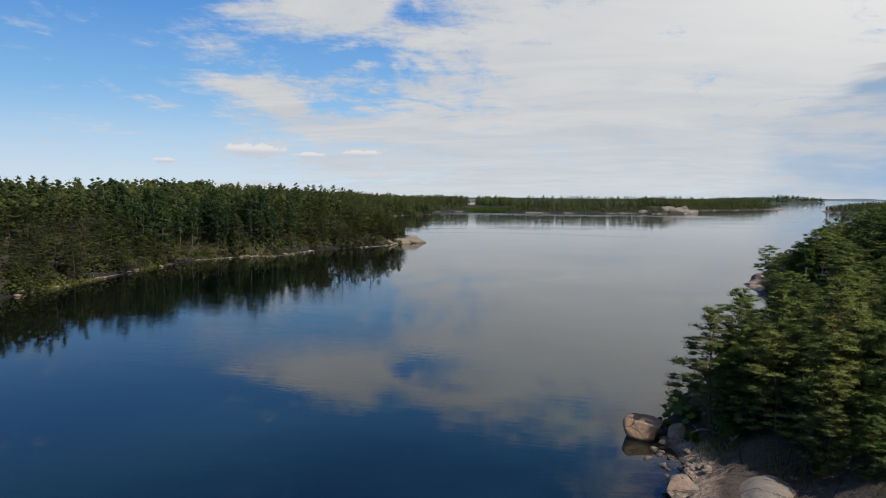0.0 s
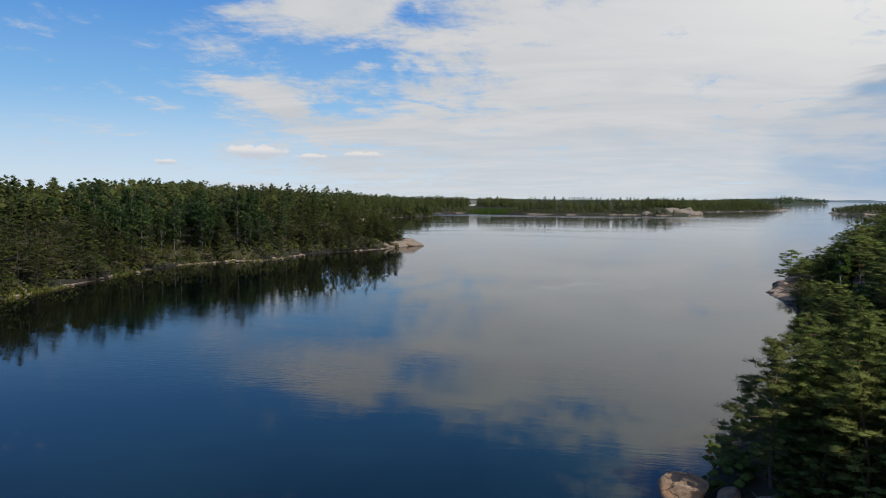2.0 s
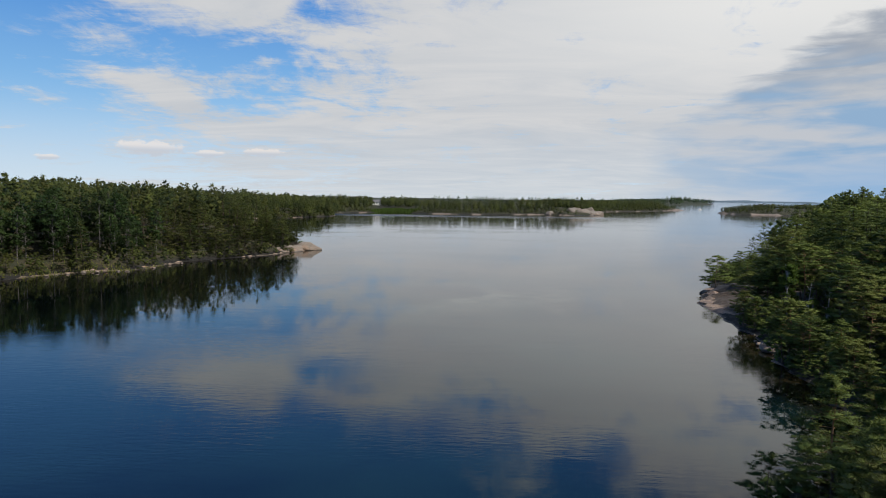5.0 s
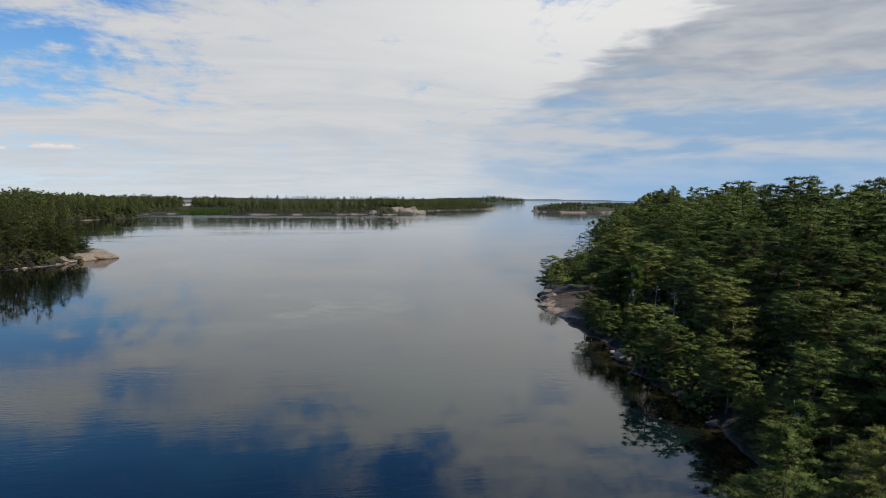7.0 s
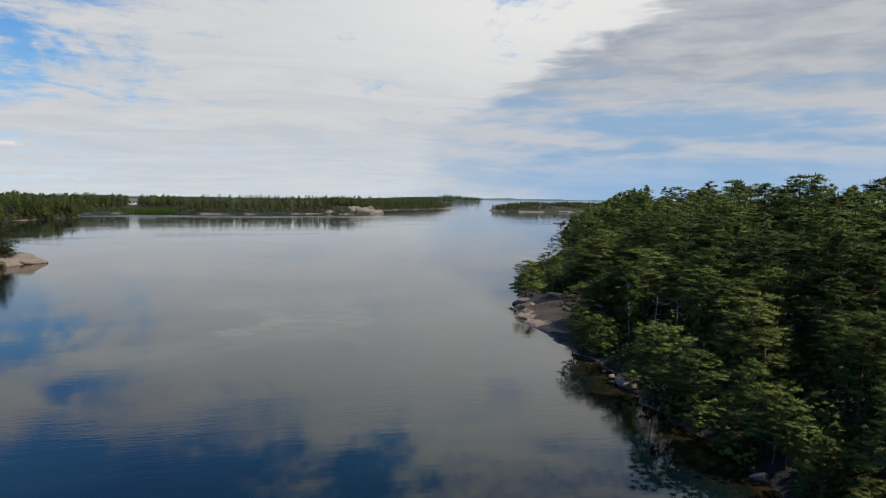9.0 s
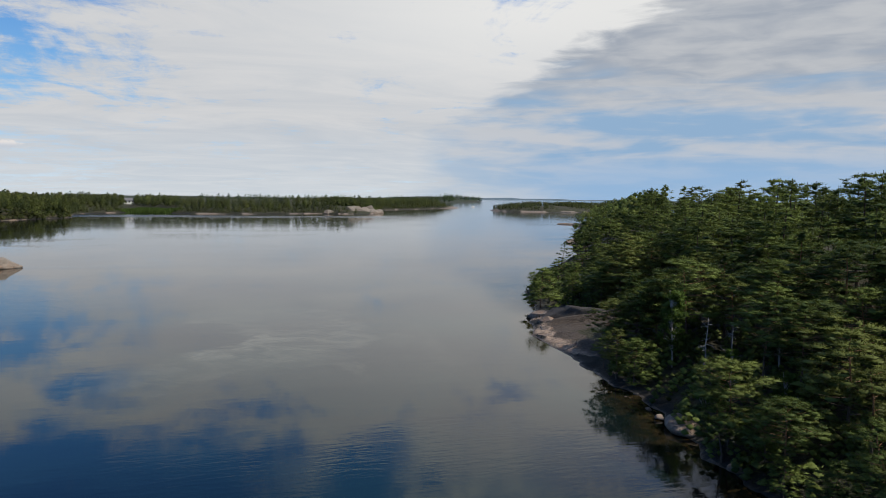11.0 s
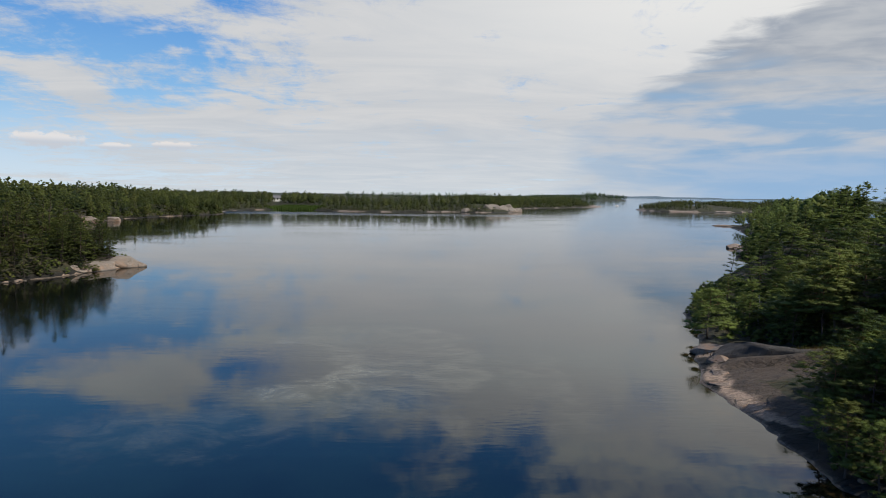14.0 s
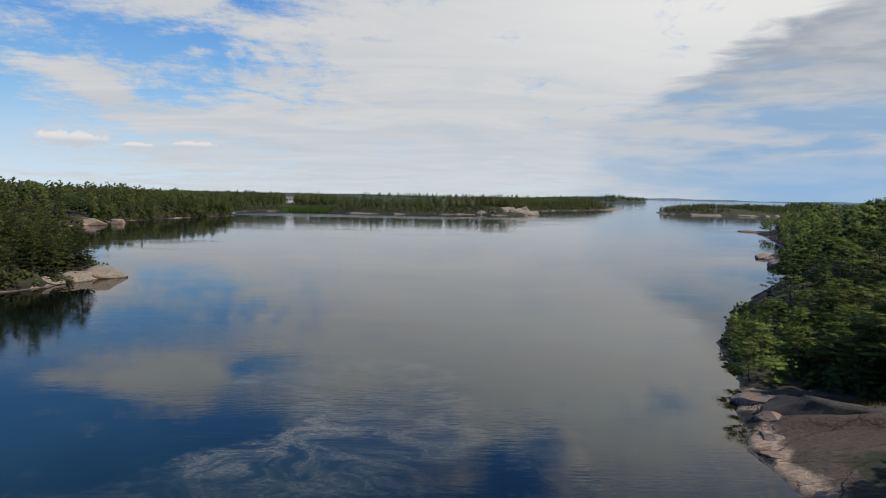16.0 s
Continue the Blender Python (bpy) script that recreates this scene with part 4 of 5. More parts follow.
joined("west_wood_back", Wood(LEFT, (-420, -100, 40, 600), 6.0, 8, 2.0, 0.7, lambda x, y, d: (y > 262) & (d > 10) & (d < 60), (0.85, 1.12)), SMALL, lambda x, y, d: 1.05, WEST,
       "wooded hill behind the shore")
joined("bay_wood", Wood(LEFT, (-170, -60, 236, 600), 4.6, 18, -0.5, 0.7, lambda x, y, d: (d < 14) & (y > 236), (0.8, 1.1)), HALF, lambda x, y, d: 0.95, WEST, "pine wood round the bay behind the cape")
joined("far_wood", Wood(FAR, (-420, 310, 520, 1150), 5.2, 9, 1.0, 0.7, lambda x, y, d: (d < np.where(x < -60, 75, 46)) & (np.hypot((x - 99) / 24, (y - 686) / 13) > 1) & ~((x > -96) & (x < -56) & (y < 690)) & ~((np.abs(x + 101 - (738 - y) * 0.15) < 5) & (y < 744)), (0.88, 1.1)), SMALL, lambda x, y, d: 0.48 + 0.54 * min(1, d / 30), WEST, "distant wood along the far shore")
joined("islet_wood", Wood(ISLET, (284, 530, 780, 1000), 4.8, 10, 3.5, 0.95, lambda x, y, d: fractal(x, y, 40, 3, 33) > -0.3), SMALL, lambda x, y, d: 0.62, WEST, "small pines on the rocky islet")
joined("mainland_wood", Wood(EAST, (630, 1800, 880, 1800), 13, 11, 0.0, 0.9, lambda x, y, d: d < 60), TINY, lambda x, y, d: 0.95, FIR, "distant mainland wood")
joined("ridge_wood", Wood(RIDGE, (-1300, 830, 1540, 2500), 17, 12, 0.0, 0.9, lambda x, y, d: (d < 110) & (x > -100)), TINY, lambda x, y, d: 1.15, FIR, "wood on the far ridge")
joined("bay_undergrowth", Wood(LEFT, (-150, -90, 300, 600), 2.6, 23, -0.4, 0.7, lambda x, y, d: d < 6), SHRUB, lambda x, y, d: 1.5, WEST, "low bushes along the bay shore")
joined("far_undergrowth", Wood(FAR, (-130, 310, 530, 1060), 3.4, 24, 1.2, 0.75, lambda x, y, d: (d < 9) & (np.hypot((x - 99) / 24, (y - 686) / 13) > 1) & ~((x > -96) & (x < -56) & (y < 690))), TINY, lambda x, y, d: 0.36, WEST, "low bushes along the far shore")
for nm, land, box, gap, seed in (("island_undergrowth", RIGHT, (8, 66, 40, 200), 1.5, 21), ("west_undergrowth", LEFT, (-96, -40, 60, 240), 2.1, 22)):
    joined(nm, Wood(land, box, gap, seed, -0.3, 0.3, lambda x, y, d: (d < np.where(y > 140, 15, np.where(x > 0, 16, 6))) & ((d > 0.5) | (x < 0) | (y < 117)) & ~((y > 118) & (y < 158) & (x > 0) & (x < 49))), SHRUB, lambda x, y, d: 0.8 if x > 0 else 0.9, WEST if land is LEFT else PINE, "low juniper and pine undergrowth along the shore")

# ---- landmark trees ----
lone = copy_thing(NEAR[4], pose(46.0, 153.2, float(RIGHT.height(np.array([46.0]), np.array([153.2]))[0]) - 0.1, 0, -5, 40))
lone.scale = (0.95, 0.95, 0.9)
tagged(lone, "lone wind-bent Scots pine at the edge of the headland rock", "tree", "pines on the island")


def ground_z(land, x, y):
    return float(land.height(np.array([float(x)]), np.array([float(y)]))[0])


for i, (x, y, k, s) in enumerate(((18.3, 37.3, 1, 0.92), (21.4, 36.6, 3, 1.0), (16.6, 39.2, 1, 0.9), (13.5, 43.0, 0, 0.94), (15.8, 44.4, 2, 0.8), (23.8, 38.5, 0, 0.85), (16.2, 46.6, 1, 0.85), (26.5, 35.8, 1, 0.8), (18.8, 56.6, 0, 0.85), (18.0, 35.2, 3, 0.8), (20.6, 39.4, 0, 0.9), (15.4, 41.4, 3, 0.85), (22.6, 34.6, 1, 0.75), (17.6, 33.6, 3, 0.62), (19.8, 33.8, 1, 0.66), (21.6, 32.6, 3, 0.5), (19.0, 31.6, 3, 0.5), (21.2, 30.8, 1, 0.45))):
    ob = copy_thing(HERO[k], pose(x, y, ground_z(RIGHT, x, y) - 0.05, 0, 0, i * 77))
    ob.scale = (s, s, s)
    tagged(ob, "bushy young pine at the edge of the beach rock", "tree", "pines by the beach")
for i, (x, y, k, s) in enumerate(((44.0, 122.6, 4, 0.75), (46.0, 122.0, 0, 0.66), (42.0, 119.4, 2, 0.75), (48.0, 124.2, 3, 0.7), (44.2, 118.2, 1, 0.68), (40.6, 116.6, 4, 0.85), (40.4, 120.6, 4, 0.5), (49.0, 121.0, 6, 0.75), (42.6, 117.0, 6, 0.72), (53.0, 124.6, 1, 0.75))):
    ob = copy_thing(NEAR[k], pose(x, y, ground_z(RIGHT, x, y) - 0.05, 0, 0, i * 61))
    ob.scale = (s, s, s)
    tagged(ob, "dark pine shading the edge of the granite slab", "tree", "pines by the slab")

for i, (x, y, k, s) in enumerate(((-52.4, 226.6, 1, 0.72), (-53.6, 222.6, 0, 0.8), (-54.8, 229.0, 2, 0.78), (-56.2, 219.6, 0, 0.9), (-57.0, 225.0, 2, 0.9), (-58.6, 216.4, 1, 0.95), (-60.0, 221.5, 2, 1.0))):
    ob = copy_thing(WEST_PINES[k], pose(x, y, ground_z(LEFT, x, y) - 0.05, 0, 0, i * 83))
    ob.scale = (s, s, s)
    tagged(ob, "dark dense pine on the rocky tip of the cape", "tree", "pines on the cape")

BIRCH = tree_thing("birch_tree", birch(5, 7.0, 1.5, 60, 80, 0.16), LEAF, GREY_BARK, "slender birch with light green leaves and a pale stem", "tree")
BIRCH.matrix_basis = pose(40.2, 110.6, ground_z(RIGHT, 40.2, 110.6))
for x, y, s in ((46, 104, 0.9), (38.5, 100.5, 0.6), (27, 66, 0.75), (36, 92, 0.7), (62, 130, 1.0), (52, 88, 1.05)):
    ob = copy_thing(BIRCH, pose(x, y, ground_z(RIGHT, x, y), 0, 0, x * 40))
    ob.scale = (s, s, s)

SNAG_KINDS = []
for i, (x, y, s, land) in enumerate(((41.4, 107.6, 5.4, RIGHT), (42.6, 106.6, 4.6, RIGHT), (52, 101, 6.5, RIGHT), (55, 84, 9.0, RIGHT), (55, 158, 3.8, RIGHT), (20, 50, 6.0, RIGHT))):
    geo = dead_tree(100 + i, s)
    ob = new("dead_tree", quick_mesh("dead_tree", geo[0], geo[1], GREY_BARK))
    ob.matrix_basis = pose(x, y, ground_z(land, x, y) - 0.05)
    tagged(ob, "bare dead tree with bleached grey branches", "tree", "dead trees")


def bush_thing(seed, w, h):
    rs = np.random.RandomState(seed)
    wood, crown = Soup(), Soup()
    for i in range(10):
        az, r = rs.uniform(0, 6.28), w * rs.uniform(0.1, 0.75)
        c = np.array([math.cos(az) * r, math.sin(az) * r, h * rs.uniform(0.35, 0.85)])
        wood.tube([(0, 0, -0.15), c * (0.5, 0.5, 0.6), c], [0.03, 0.02, 0.008], 4)
        crown.pad(rs, c, w * 0.42, h * 0.35, 130, 0.1, 0.5, 0.3, 0.3, 0.8)
    return wood.get(), crown.leafy((0, 0, h * 0.3))


for i, (x, y, w, h) in enumerate(((12.0, 40.6, 0.7, 1.0), (14.2, 39.6, 0.95, 0.95), (19.5, 34.5, 1.3, 1.1), (12.8, 45.2, 0.7, 0.9), (24, 37.5, 1.2, 1.0), (37, 101.5, 1.3, 1.5))):
    b = tree_thing("bush", bush_thing(200 + i, w, h), LEAF, GREY_BARK, "small leafy green bush among the shore rocks", "bush")
    for o in b.children:
        o.name = "stems" if o.name.startswith("trunk") else "leaves"
    b.matrix_basis = pose(x, y, ground_z(RIGHT, x, y))


# ---- rocks ----
def rock_mesh(name, seed, sx, sy, sz, mat, cuts=12, fine=3):
    """A weathered boulder: a ball cut by planes, worn round, with dents."""
    rs = np.random.RandomState(seed)
    bm = bmesh.new()
    bmesh.ops.create_icosphere(bm, subdivisions=fine, radius=1.0)
    planes = []
    for i in range(cuts):
        n = rs.normal(size=3)
        planes.append((n / np.linalg.norm(n), rs.uniform(0.5, 0.82)))
    off = rs.uniform(-50, 50, 3)
    for v in bm.verts:
        p = np.array(v.co)
        for n, dist in planes:
            over = p @ n - dist
            if over > 0:
                p = p - n * over
        q = Vector(p * 1.7 + off)
        p = p * (1 + 0.07 * noise.noise(q) + 0.035 * noise.noise(q * 3.1) + 0.02 * noise.noise(q * 7.3))
        v.co = p * (sx, sy, sz)
    me = bpy.data.meshes.new(name)
    bm.to_mesh(me)
    bm.free()
    me.materials.append(mat)
    me.polygons.foreach_set("use_smooth", [True] * len(me.polygons))
    return me


def rock_thing(name, x, y, z, seed, size, mat, label, turn=0.0, group="", cuts=12):
    ob = new(name, rock_mesh(name, seed, *size, mat, cuts, 4 if max(size) > 1.4 else 3))
    ob.matrix_basis = pose(x, y, z, 0, 0, turn)
    return tagged(ob, label, "rock", group)


rock_thing("boulder", 9.3, 43.6, 0.55, 1, (1.55, 1.25, 1.15), GRANITE_ORANGE, "large rounded orange-pink granite boulder standing in the water", 10, "", 5)
rock_thing("boulder", 11.3, 42.6, 0.5, 2, (0.95, 0.9, 0.95), GRANITE, "dark grey rounded boulder at the foot of the pine", 40)
rock_thing("boulder", 10.4, 42.3, 0.1, 3, (0.5, 0.4, 0.35), GRANITE, "small dark boulder awash at the shore", 10)
rock_thing("boulder", 10.6, 33.6, 0.35, 4, (1.3, 1.5, 0.9), GRANITE_PINK, "cracked pink granite block at the water's edge", 20)
rock_thing("granite_dome", 13.4, 32.9, -0.3, 41, (4.3, 5.4, 2.0), GRANITE_FAR, "broad ice-worn pale grey granite dome on the beach", 12, "", 9)
rock_thing("boulder", 14.6, 55.5, 0.3, 5, (0.9, 0.6, 0.6), GRANITE, "pale pointed boulder at the water's edge", 60)
rock_thing("boulder", 14.0, 52.3, 0.25, 6, (0.75, 0.9, 0.6), GRANITE_PINK, "pale rounded boulder at the water's edge", 15)
rock_thing("boulder", 13.6, 50.4, 0.2, 7, (0.9, 0.7, 0.5), GRANITE_PINK, "pale flat boulder at the water's edge", 70)
rock_thing("boulder", 16.5, 57.4, 0.3, 8, (0.6, 0.5, 0.5), GRANITE, "grey boulder at the water's edge", 0)
rock_thing("boulder", 33.9, 99.6, 0.3, 9, (1.3, 2.0, 0.75), GRANITE_PINK, "pale pink flat boulder in front of the birch", -15)
rock_thing("boulder", 33.6, 102.2, 0.15, 10, (0.4, 0.45, 0.3), GRANITE_PINK, "small pale stone in the water", 0)
rock_thing("boulder", 32.4, 92.0, 0.1, 11, (0.7, 0.8, 0.4), GRANITE, "dark flat boulder under the pines", 0)
rock_thing("boulder", 30.6, 79.0, 0.1, 12, (0.8, 0.7, 0.45), GRANITE, "dark boulder in the shade of the pines", 0)
rock_thing("boulder", 39.9, 137.0, 0.1, 13, (1.8, 1.5, 0.6), GRANITE, "pale cracked granite block on the headland", 20)
rock_thing("granite_ledge", 45.6, 138.0, 1.2, 31, (8.0, 2.6, 1.75), GRANITE_DARK, "rounded black-stained granite ledge behind the slab", -25)
rock_thing("granite_ledge", 43.0, 144.0, 0.4, 32, (2.2, 3.6, 1.3), GRANITE, "pale granite ledge falling to the water under the lone pine", 30)
rock_thing("boulder", 41.0, 135.0, 0.25, 33, (1.5, 1.0, 0.55), GRANITE, "cracked flat granite block on the headland", 35)
rock_thing("boulder", 39.3, 133.6, 0.05, 15, (0.8, 0.6, 0.35), GRANITE, "small granite block at the waterline", 10)
for i, (x, y, sx, sy, sz) in enumerate(((38.2, 132.8, 1.5, 1.2, 0.5), (39.3, 135.6, 1.7, 1.3, 0.55), (40.6, 139.4, 1.5, 1.2, 0.7))):
    rock_thing("boulder", x, y, max(0.0, ground_z(RIGHT, x, y)) - 0.22, 60 + i, (sx, sy, sz), GRANITE, "cracked granite block sunk in the slab's rim", i * 57, "rim blocks", 18)
rock_thing("boulder", -49.0, 225.6, 0.2, 16, (4.6, 3.0, 2.3), GRANITE_FAR, "long pale granite rock at the tip of the cape", 30)
rock_thing("boulder", -51.6, 221.0, 0.3, 17, (4.6, 3.0, 2.1), GRANITE_FAR, "pale granite rock on the cape", 60)
rock_thing("boulder", -54.6, 215.8, 0.3, 18, (3.8, 2.6, 1.8), GRANITE_FAR, "cracked pale granite rock on the cape", 20)
rock_thing("boulder", -57.5, 210.0, 0.2, 19, (1.6, 1.3, 0.9), GRANITE, "grey shore rock on the cape", 80)
rock_thing("boulder", -134.5, 413, 0.5, 20, (7.0, 5.0, 2.6), GRANITE_PINK, "pale granite rock on the far side of the bay", 20)
rock_thing("boulder", -130, 428, 0.4, 21, (4.5, 4.0, 3.0), GRANITE_PINK, "pale granite rock on the far side of the bay", 50)
rock_thing("boulder", 121, 297, 0.4, 22, (3.0, 7.0, 1.3), GRANITE_PINK, "long flat granite skerry at a point", -20)
rock_thing("boulder", 112, 268, 0.5, 23, (4.0, 5.0, 1.6), GRANITE_PINK, "flat pale granite rock at a point", -30)
rock_thing("boulder", 199, 462, 0.1, 24, (3.0, 9.0, 0.8), GRANITE_PINK, "low flat granite skerry off a point", 30)

for i, (x, y, sx, sy, sz) in enumerate(((113, 690, 10, 6, 3.2), (103, 688, 9, 5, 4.6), (93, 686, 7, 5, 5.6), (119, 701, 8, 6, 2.4), (83, 681, 7, 4, 3.4), (108, 698, 9, 6, 6.2), (97, 694, 8, 6, 7.0), (72, 676, 6, 4, 2.4))):
    ob = rock_thing("outcrop", x, y, 0.6, 400 + i, (sx, sy, sz), GRANITE_FAR, "pale weathered granite outcrop on the far point", i * 50 % 40, "far outcrops")
    ob.data = rock_mesh("outcrop", 400 + i, sx, sy, sz * 1.45, GRANITE_FAR, 20, 4)

STONES = [rock_mesh("stone", 300 + i, 0.32, 0.26, 0.2, GRANITE_FAR if i % 2 else GRANITE_PINK, 6, 2) for i in range(6)]
rs = np.random.RandomState(77)


def strew(n, path, spread, label, group, big=0.75):
    """Loose stones along a stretch of shore."""
    pts = np.array(path, float)
    for i in range(n):
        t = rs.uniform(0, len(pts) - 1)
        a = int(min(t, len(pts) - 2))
        x, y = pts[a] + (pts[a + 1] - pts[a]) * (t - a) + rs.normal(0, spread, 2)
        land = LEFT if x < -20 else RIGHT
        ob = new("stone", STONES[rs.randint(6)])
        s = big * rs.uniform(0.5, 1.7)
        ob.matrix_basis = pose(x, y, max(ground_z(land, x, y), -0.08) + 0.06 * s, rs.uniform(-15, 15), rs.uniform(-15, 15), rs.uniform(0, 360))
        ob.scale = (s, s, s)
        tagged(ob, label, "stone", group)


strew(46, [(10.2, 40.5), (11.0, 37.0), (11.4, 35.5)], 0.6, "small pale loose stone on the beach", "beach stones")
strew(8, [(34.5, 104), (37, 115)], 0.5, "small stone under the shore trees", "shore stones", 0.6)
strew(44, [(-80, 88), (-83, 99), (-83.5, 112), (-85.5, 128), (-85, 146), (-79, 160), (-70, 165), (-67, 185), (-57, 204)], 0.7,
      "pale stone at the waterline of the wooded shore", "west shore stones", 1.3)


# ---- driftwood ----
log = Soup()
log.tube([(-1.1, 0, 0.1), (-0.3, 0.15, 0.22), (0.5, 0.05, 0.18), (1.1, 0.3, 0.34)], [0.05, 0.07, 0.06, 0.03], 7)
log.tube([(0.4, 0.05, 0.18), (0.6, -0.3, 0.4), (0.5, -0.5, 0.7)], [0.04, 0.03, 0.01], 5)
log.tube([(-0.5, 0.1, 0.2), (-0.7, 0.4, 0.5)], [0.03, 0.01], 5)
ob = new("driftwood", quick_mesh("driftwood", *log.get(), GREY_BARK))
ob.matrix_basis = pose(13.0, 41.8, ground_z(RIGHT, 13.0, 41.8) + 0.03, 0, 0, 25)
tagged(ob, "bleached grey driftwood branch among the stones", "driftwood")


# ---- grass and reeds ----
def plain(name, col, vary, rough=0.7, scale=3.0):
    mat, k, bsdf = material(name)
    n = k.noise(where(k), scale, 4.0)
    k.to(k.mix(k.step(n, 0.3, 0.7), col, [c * vary for c in col]), bsdf.inputs["Base Color"])
    bsdf.inputs["Roughness"].default_value = rough
    return mat


GRASS = make_foliage("shore_grass", (0.07, 0.09, 0.02), (0.19, 0.20, 0.05), 0.3)
REED = make_foliage("reed_leaves", (0.04, 0.075, 0.016), (0.08, 0.125, 0.028), 0.3)


def blades(name, n, spots, land, height, width, mat, label):
    """A stand of upright blades at (x, y, rx, ry) spots."""
    r = np.random.RandomState(len(name))
    x, y = [], []
    for sx, sy, rx, ry in spots:
        x.append(sx + r.normal(0, rx, n))
        y.append(sy + r.normal(0, ry, n))
    x, y = np.concatenate(x), np.concatenate(y)
    d = land.dist(x, y)
    ok = (d > -1.5) & (d < 60)
    x, y = x[ok], y[ok]
    z = np.maximum(land.height(x, y), -0.2)
    m = len(x)
    h = height * r.uniform(0.5, 1.2, m)
    a = r.uniform(0, 6.28, m)
    base = np.stack([x, y, z], 1)
    side = np.stack([np.cos(a), np.sin(a), a * 0], 1) * width
    tip = base + np.stack([r.normal(0, 0.2, m) * h, r.normal(0, 0.2, m) * h, h], 1)
    v = np.stack([base - side, base + side, tip], 1).reshape(-1, 3)
    return tagged(new(name, quick_mesh(name, v, np.arange(3 * m).reshape(-1, 3), mat)), label, "grass", kind="stuff")


blades("shore_grass", 420, [(-83, 99, 0.9, 2.5), (-83.5, 106, 0.6, 3), (-85.5, 132, 0.8, 3), (-83, 153, 2.5, 2.5), (-78, 161, 3, 1.6), (-72, 164, 2.5, 1.0), (-69, 170, 1, 3)],
       LEFT, 0.7, 0.07, GRASS, "yellow-green shore grass along the wooded shore")
blades("beach_grass", 260, [(16, 36.5, 1.4, 1.2), (20, 35, 2.0, 1.2), (13, 39, 0.8, 0.8), (52, 138, 2.5, 0.8)], RIGHT, 0.35, 0.03, GRASS, "dry yellow grass in rock crevices")
HEATHER = make_foliage("dry_heather", (0.06, 0.045, 0.015), (0.22, 0.12, 0.04), 0.2)
blades("heather", 500, [(44.5, 143.0, 1.8, 0.8), (48.5, 141.0, 2.0, 0.8), (52, 137.5, 2.0, 1.0), (50, 133.5, 1.2, 0.5), (17.5, 34.5, 1.0, 0.7)], RIGHT, 0.25, 0.05, HEATHER, "low rust-brown heather on the headland rock")
blades("reed_bed", 2600, [(-82, 673, 6, 3), (-70, 672, 6, 3), (-76, 678, 9, 3)], FAR, 2.0, 0.5, REED, "bright green reed bed at the head of the bay")


# ---- house, boat, beacon, buoy ----
def box(bm, x0, x1, y0, y1, z0, z1):
    bmesh.ops.create_cube(bm, size=1.0, matrix=Matrix.Translation(((x0 + x1) / 2, (y0 + y1) / 2, (z0 + z1) / 2)) @ Matrix.Diagonal((x1 - x0, y1 - y0, z1 - z0, 1)))


def part(name, bm, mat, parent, label=""):
    me = bpy.data.meshes.new(name)
    bm.to_mesh(me)
    bm.free()
    me.materials.append(mat)
    ob = new(name, me)
    ob.parent = parent
    return tagged(ob, label) if label else ob


WHITE = plain("white_paint", (0.78, 0.78, 0.76), 0.88, 0.6)
ROOF = plain("grey_roofing", (0.16, 0.16, 0.17), 0.7, 0.8)
DARK = plain("dark_glass", (0.02, 0.025, 0.03), 0.8, 0.08)


def cottage(x, y, z, length, depth, eave, ridge, turn, label):
    root = tagged(new("house"), label, "house")
    root.matrix_basis = pose(x, y, z, 0, 0, turn)
    hl, hd = length / 2, depth / 2
    bm = bmesh.new()
    prof = [(-hd, -1.5), (hd, -1.5), (hd, eave), (0, ridge), (-hd, eave)]
    a = [bm.verts.new((-hl, py, pz)) for py, pz in prof]
    b = [bm.verts.new((hl, py, pz)) for py, pz in prof]
    bm.faces.new(a)
    bm.faces.new(b[::-1])
    for i in range(5):
        bm.faces.new((a[i], b[i], b[(i + 1) % 5], a[(i + 1) % 5]))
    bmesh.ops.recalc_face_normals(bm, faces=bm.faces)
    part("wall", bm, WHITE, root)
    bm = bmesh.new()
    for s in (-1, 1):
        p = [(s * (hd + 0.5), eave - 0.25), (0, ridge + 0.06), (0, ridge + 0.24), (s * (hd + 0.5), eave - 0.05)]
        a = [bm.verts.new((-hl - 0.4, py, pz)) for py, pz in p]
        b = [bm.verts.new((hl + 0.4, py, pz)) for py, pz in p]
        bm.faces.new(a)
        bm.faces.new(b[::-1])
        for i in range(4):
            bm.faces.new((a[i], b[i], b[(i + 1) % 4], a[(i + 1) % 4]))
    bmesh.ops.recalc_face_normals(bm, faces=bm.faces)
    part("roof", bm, ROOF, root, "grey pitched roof")
    for i in range(3):
        wx = -hl + length * (i + 0.5) / 3
        bm = bmesh.new()
        box(bm, wx - 0.6, wx + 0.6, -hd - 0.05, -hd + 0.05, 1.0, 2.3)
        part("window", bm, DARK, root)
    bm = bmesh.new()
    box(bm, hl * 0.3, hl * 0.3 + 0.7, -0.3, 0.4, ridge - 0.6, ridge + 0.9)
    part("chimney", bm, ROOF, root)


cottage(-101, 738, ground_z(FAR, -101, 738) + 0.2, 8, 6, 2.8, 4.8, 12, "white wooden house with grey roof behind the reed bed")


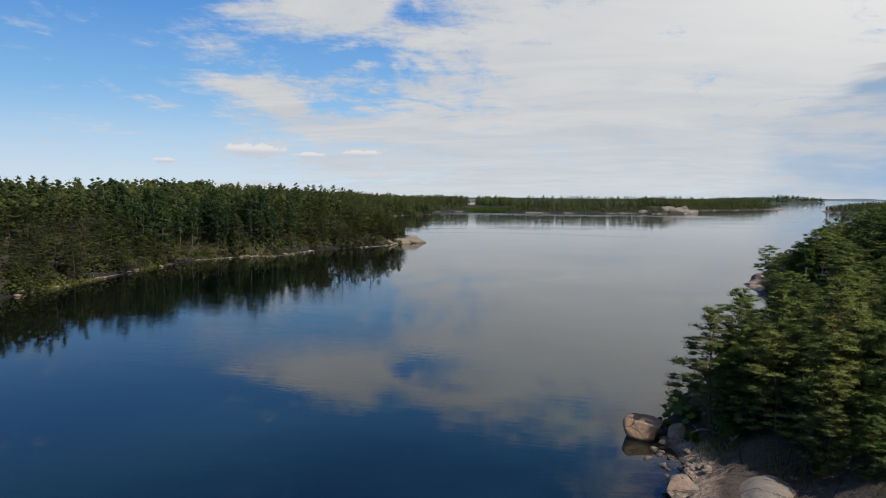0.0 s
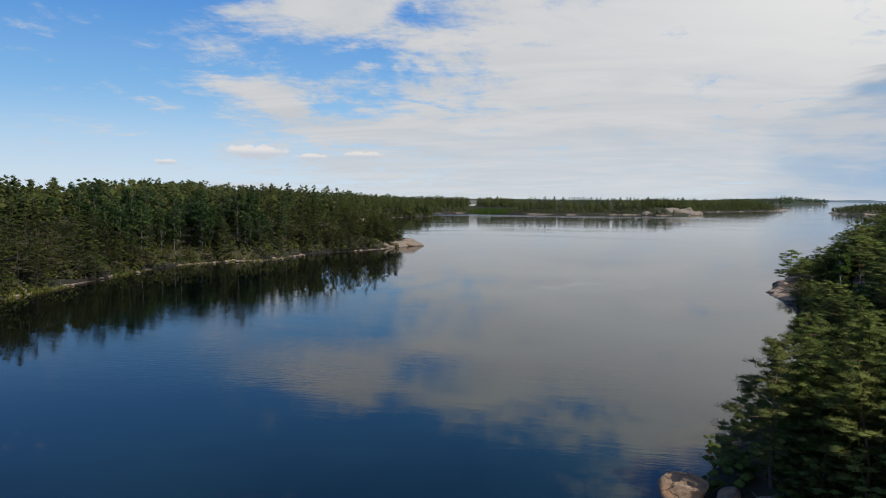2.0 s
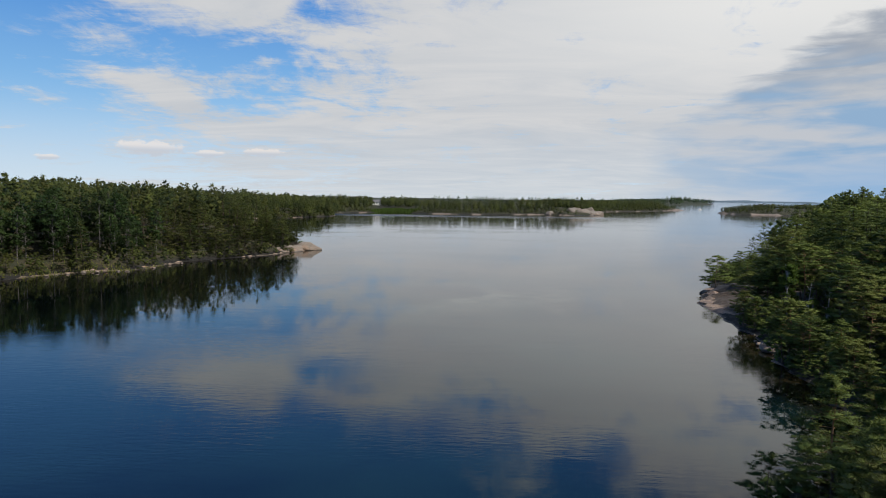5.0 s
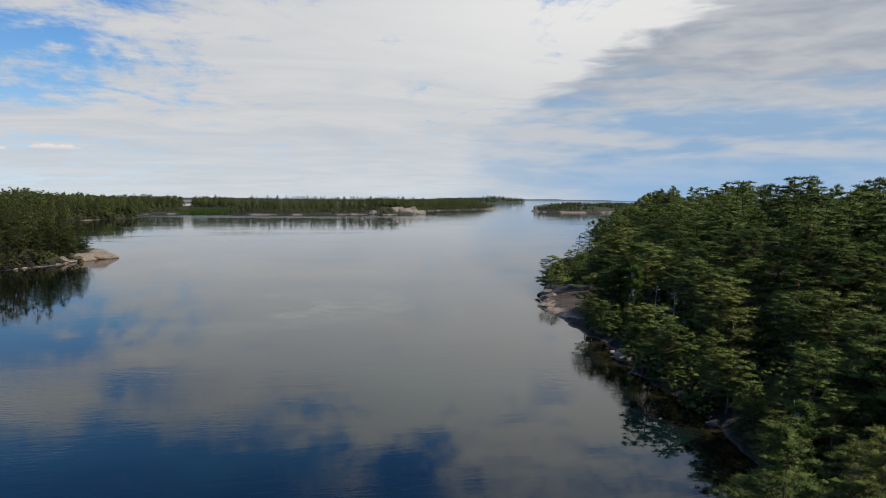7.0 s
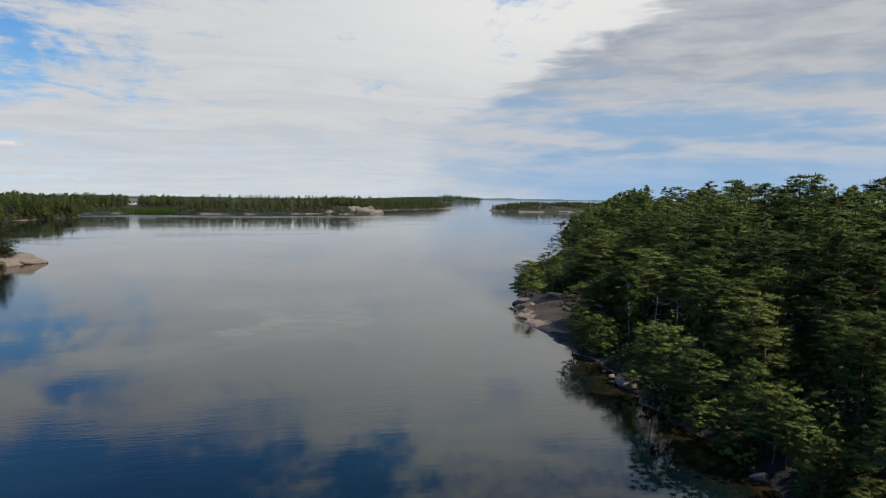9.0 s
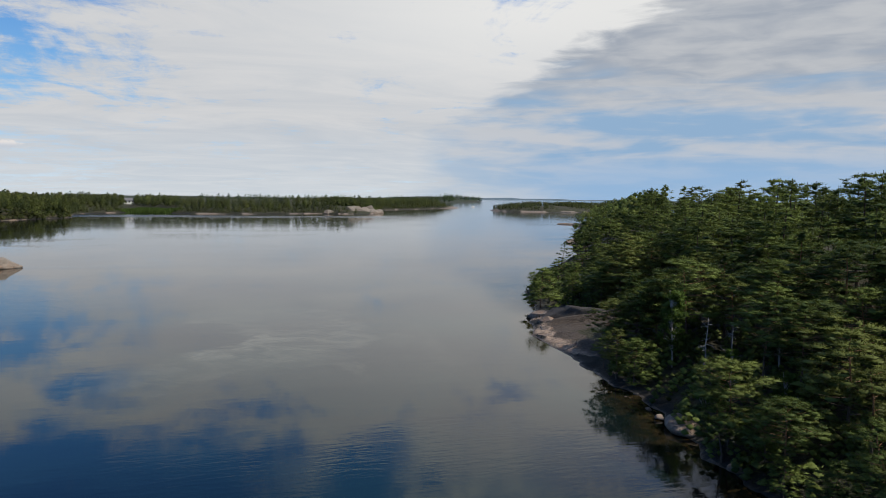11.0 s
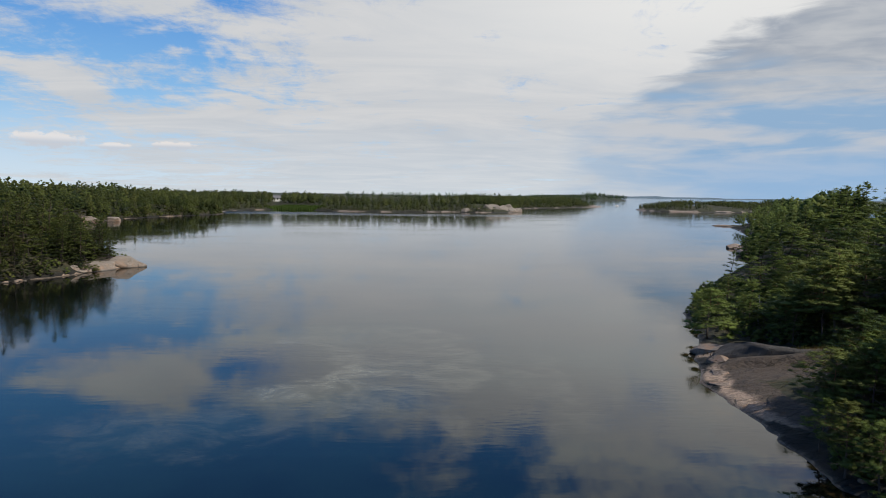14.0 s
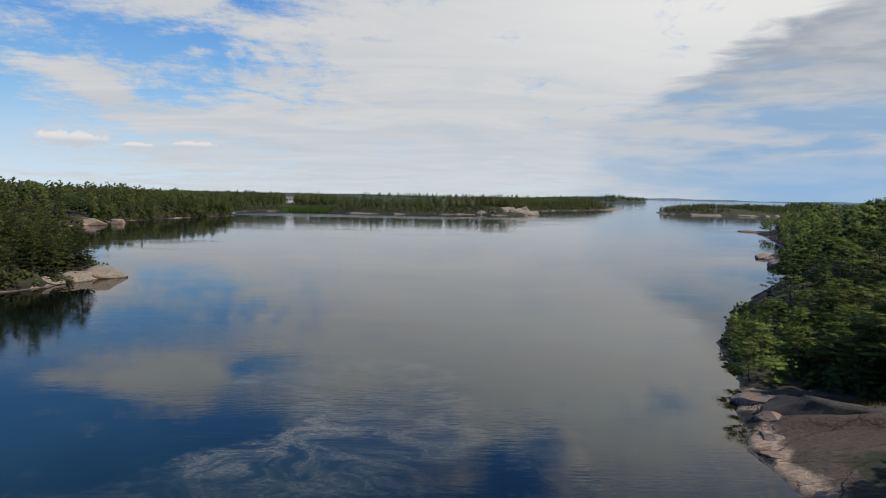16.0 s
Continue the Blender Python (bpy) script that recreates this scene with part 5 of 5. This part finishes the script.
def motor_boat(x, y, turn):
    root = tagged(new("boat"), "small white motor boat at anchor on the water", "boat")
    root.matrix_basis = pose(x, y, 0, 0, 0, turn)
    bm = bmesh.new()
    rows = []
    for t in np.linspace(0, 1, 7):
        w = 1.1 * (1 - t ** 3) + 0.03
        rows.append([bm.verts.new((t * 6 - 3, s * w * k, zz)) for s, k, zz in ((-1, 1, 0.9 + 0.3 * t), (-1, 0.7, -0.2), (1, 0.7, -0.2), (1, 1, 0.9 + 0.3 * t))])
    for r0, r1 in zip(rows, rows[1:]):
        for i in range(4):
            bm.faces.new((r0[i], r0[(i + 1) % 4], r1[(i + 1) % 4], r1[i]))
    bm.faces.new(rows[0])
    bm.faces.new(rows[-1][::-1])
    bmesh.ops.recalc_face_normals(bm, faces=bm.faces)
    part("hull", bm, WHITE, root)
    bm = bmesh.new()
    box(bm, -1.0, 1.2, -0.7, 0.7, 0.9, 2.1)
    bmesh.ops.bevel(bm, geom=list(bm.edges), offset=0.15, segments=2, affect="EDGES")
    part("cabin", bm, WHITE, root)
    bm = bmesh.new()
    box(bm, 1.17, 1.24, -0.55, 0.55, 1.45, 1.95)
    part("windscreen", bm, DARK, root)
    s = Soup()
    s.tube([(0, 0, 2.1), (0, 0, 4.2)], [0.05, 0.03], 6)
    ob = new("mast", quick_mesh("mast", *s.get(), WHITE))
    ob.parent = root


motor_boat(350, 1120, 200)


def beacon(x, y):
    root = tagged(new("beacon"), "slim white sea mark on the islet rock", "beacon")
    root.matrix_basis = pose(x, y, ground_z(ISLET, x, y) - 0.2)
    for nm, pts, rad in (("post", [(0, 0, 0), (0, 0, 6.5)], [0.22, 0.16]), ("lantern", [(0, 0, 6.5), (0, 0, 6.6), (0, 0, 7.3), (0, 0, 7.6)], [0.18, 0.4, 0.4, 0.05]),
                         ("base", [(0, 0, -0.3), (0, 0, 0.6)], [0.9, 0.7])):
        s = Soup()
        s.tube(pts, rad, 10)
        ob = new(nm, quick_mesh(nm, *s.get(), WHITE))
        ob.parent = root


beacon(301, 872)


# ---- far coast at the horizon ----
def far_coast():
    n = 160
    t = np.linspace(0, 1, n)
    az = np.radians(16 + t * 44)
    h = np.maximum(0.5, 9 * lattice(t * 14, t * 0, 5) + 14 * lattice(t * 45, t * 0, 6) * lattice(t * 7, t * 0, 8)) * np.where(t < 0.02, 0.3, 1)
    v, f = [], []
    for r, k in ((4700, 0.0), (4760, 1.0), (4880, 0.0)):
        v.append(np.stack([r * np.sin(az), r * np.cos(az), h * k - 0.5 * (k == 0)], 1))
    v = np.concatenate(v)
    for i in range(n - 1):
        for r in (0, n):
            f += [(r + i, r + i + 1, r + i + 1 + n), (r + i, r + i + 1 + n, r + i + n)]
    # the haze of distance is put into the coast's colour as blue
    mat = plain("hazy_coast_blue", (0.10, 0.15, 0.19), 0.8, 0.9, 0.01)
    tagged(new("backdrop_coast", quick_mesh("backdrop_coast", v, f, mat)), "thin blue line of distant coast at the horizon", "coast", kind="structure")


far_coast()
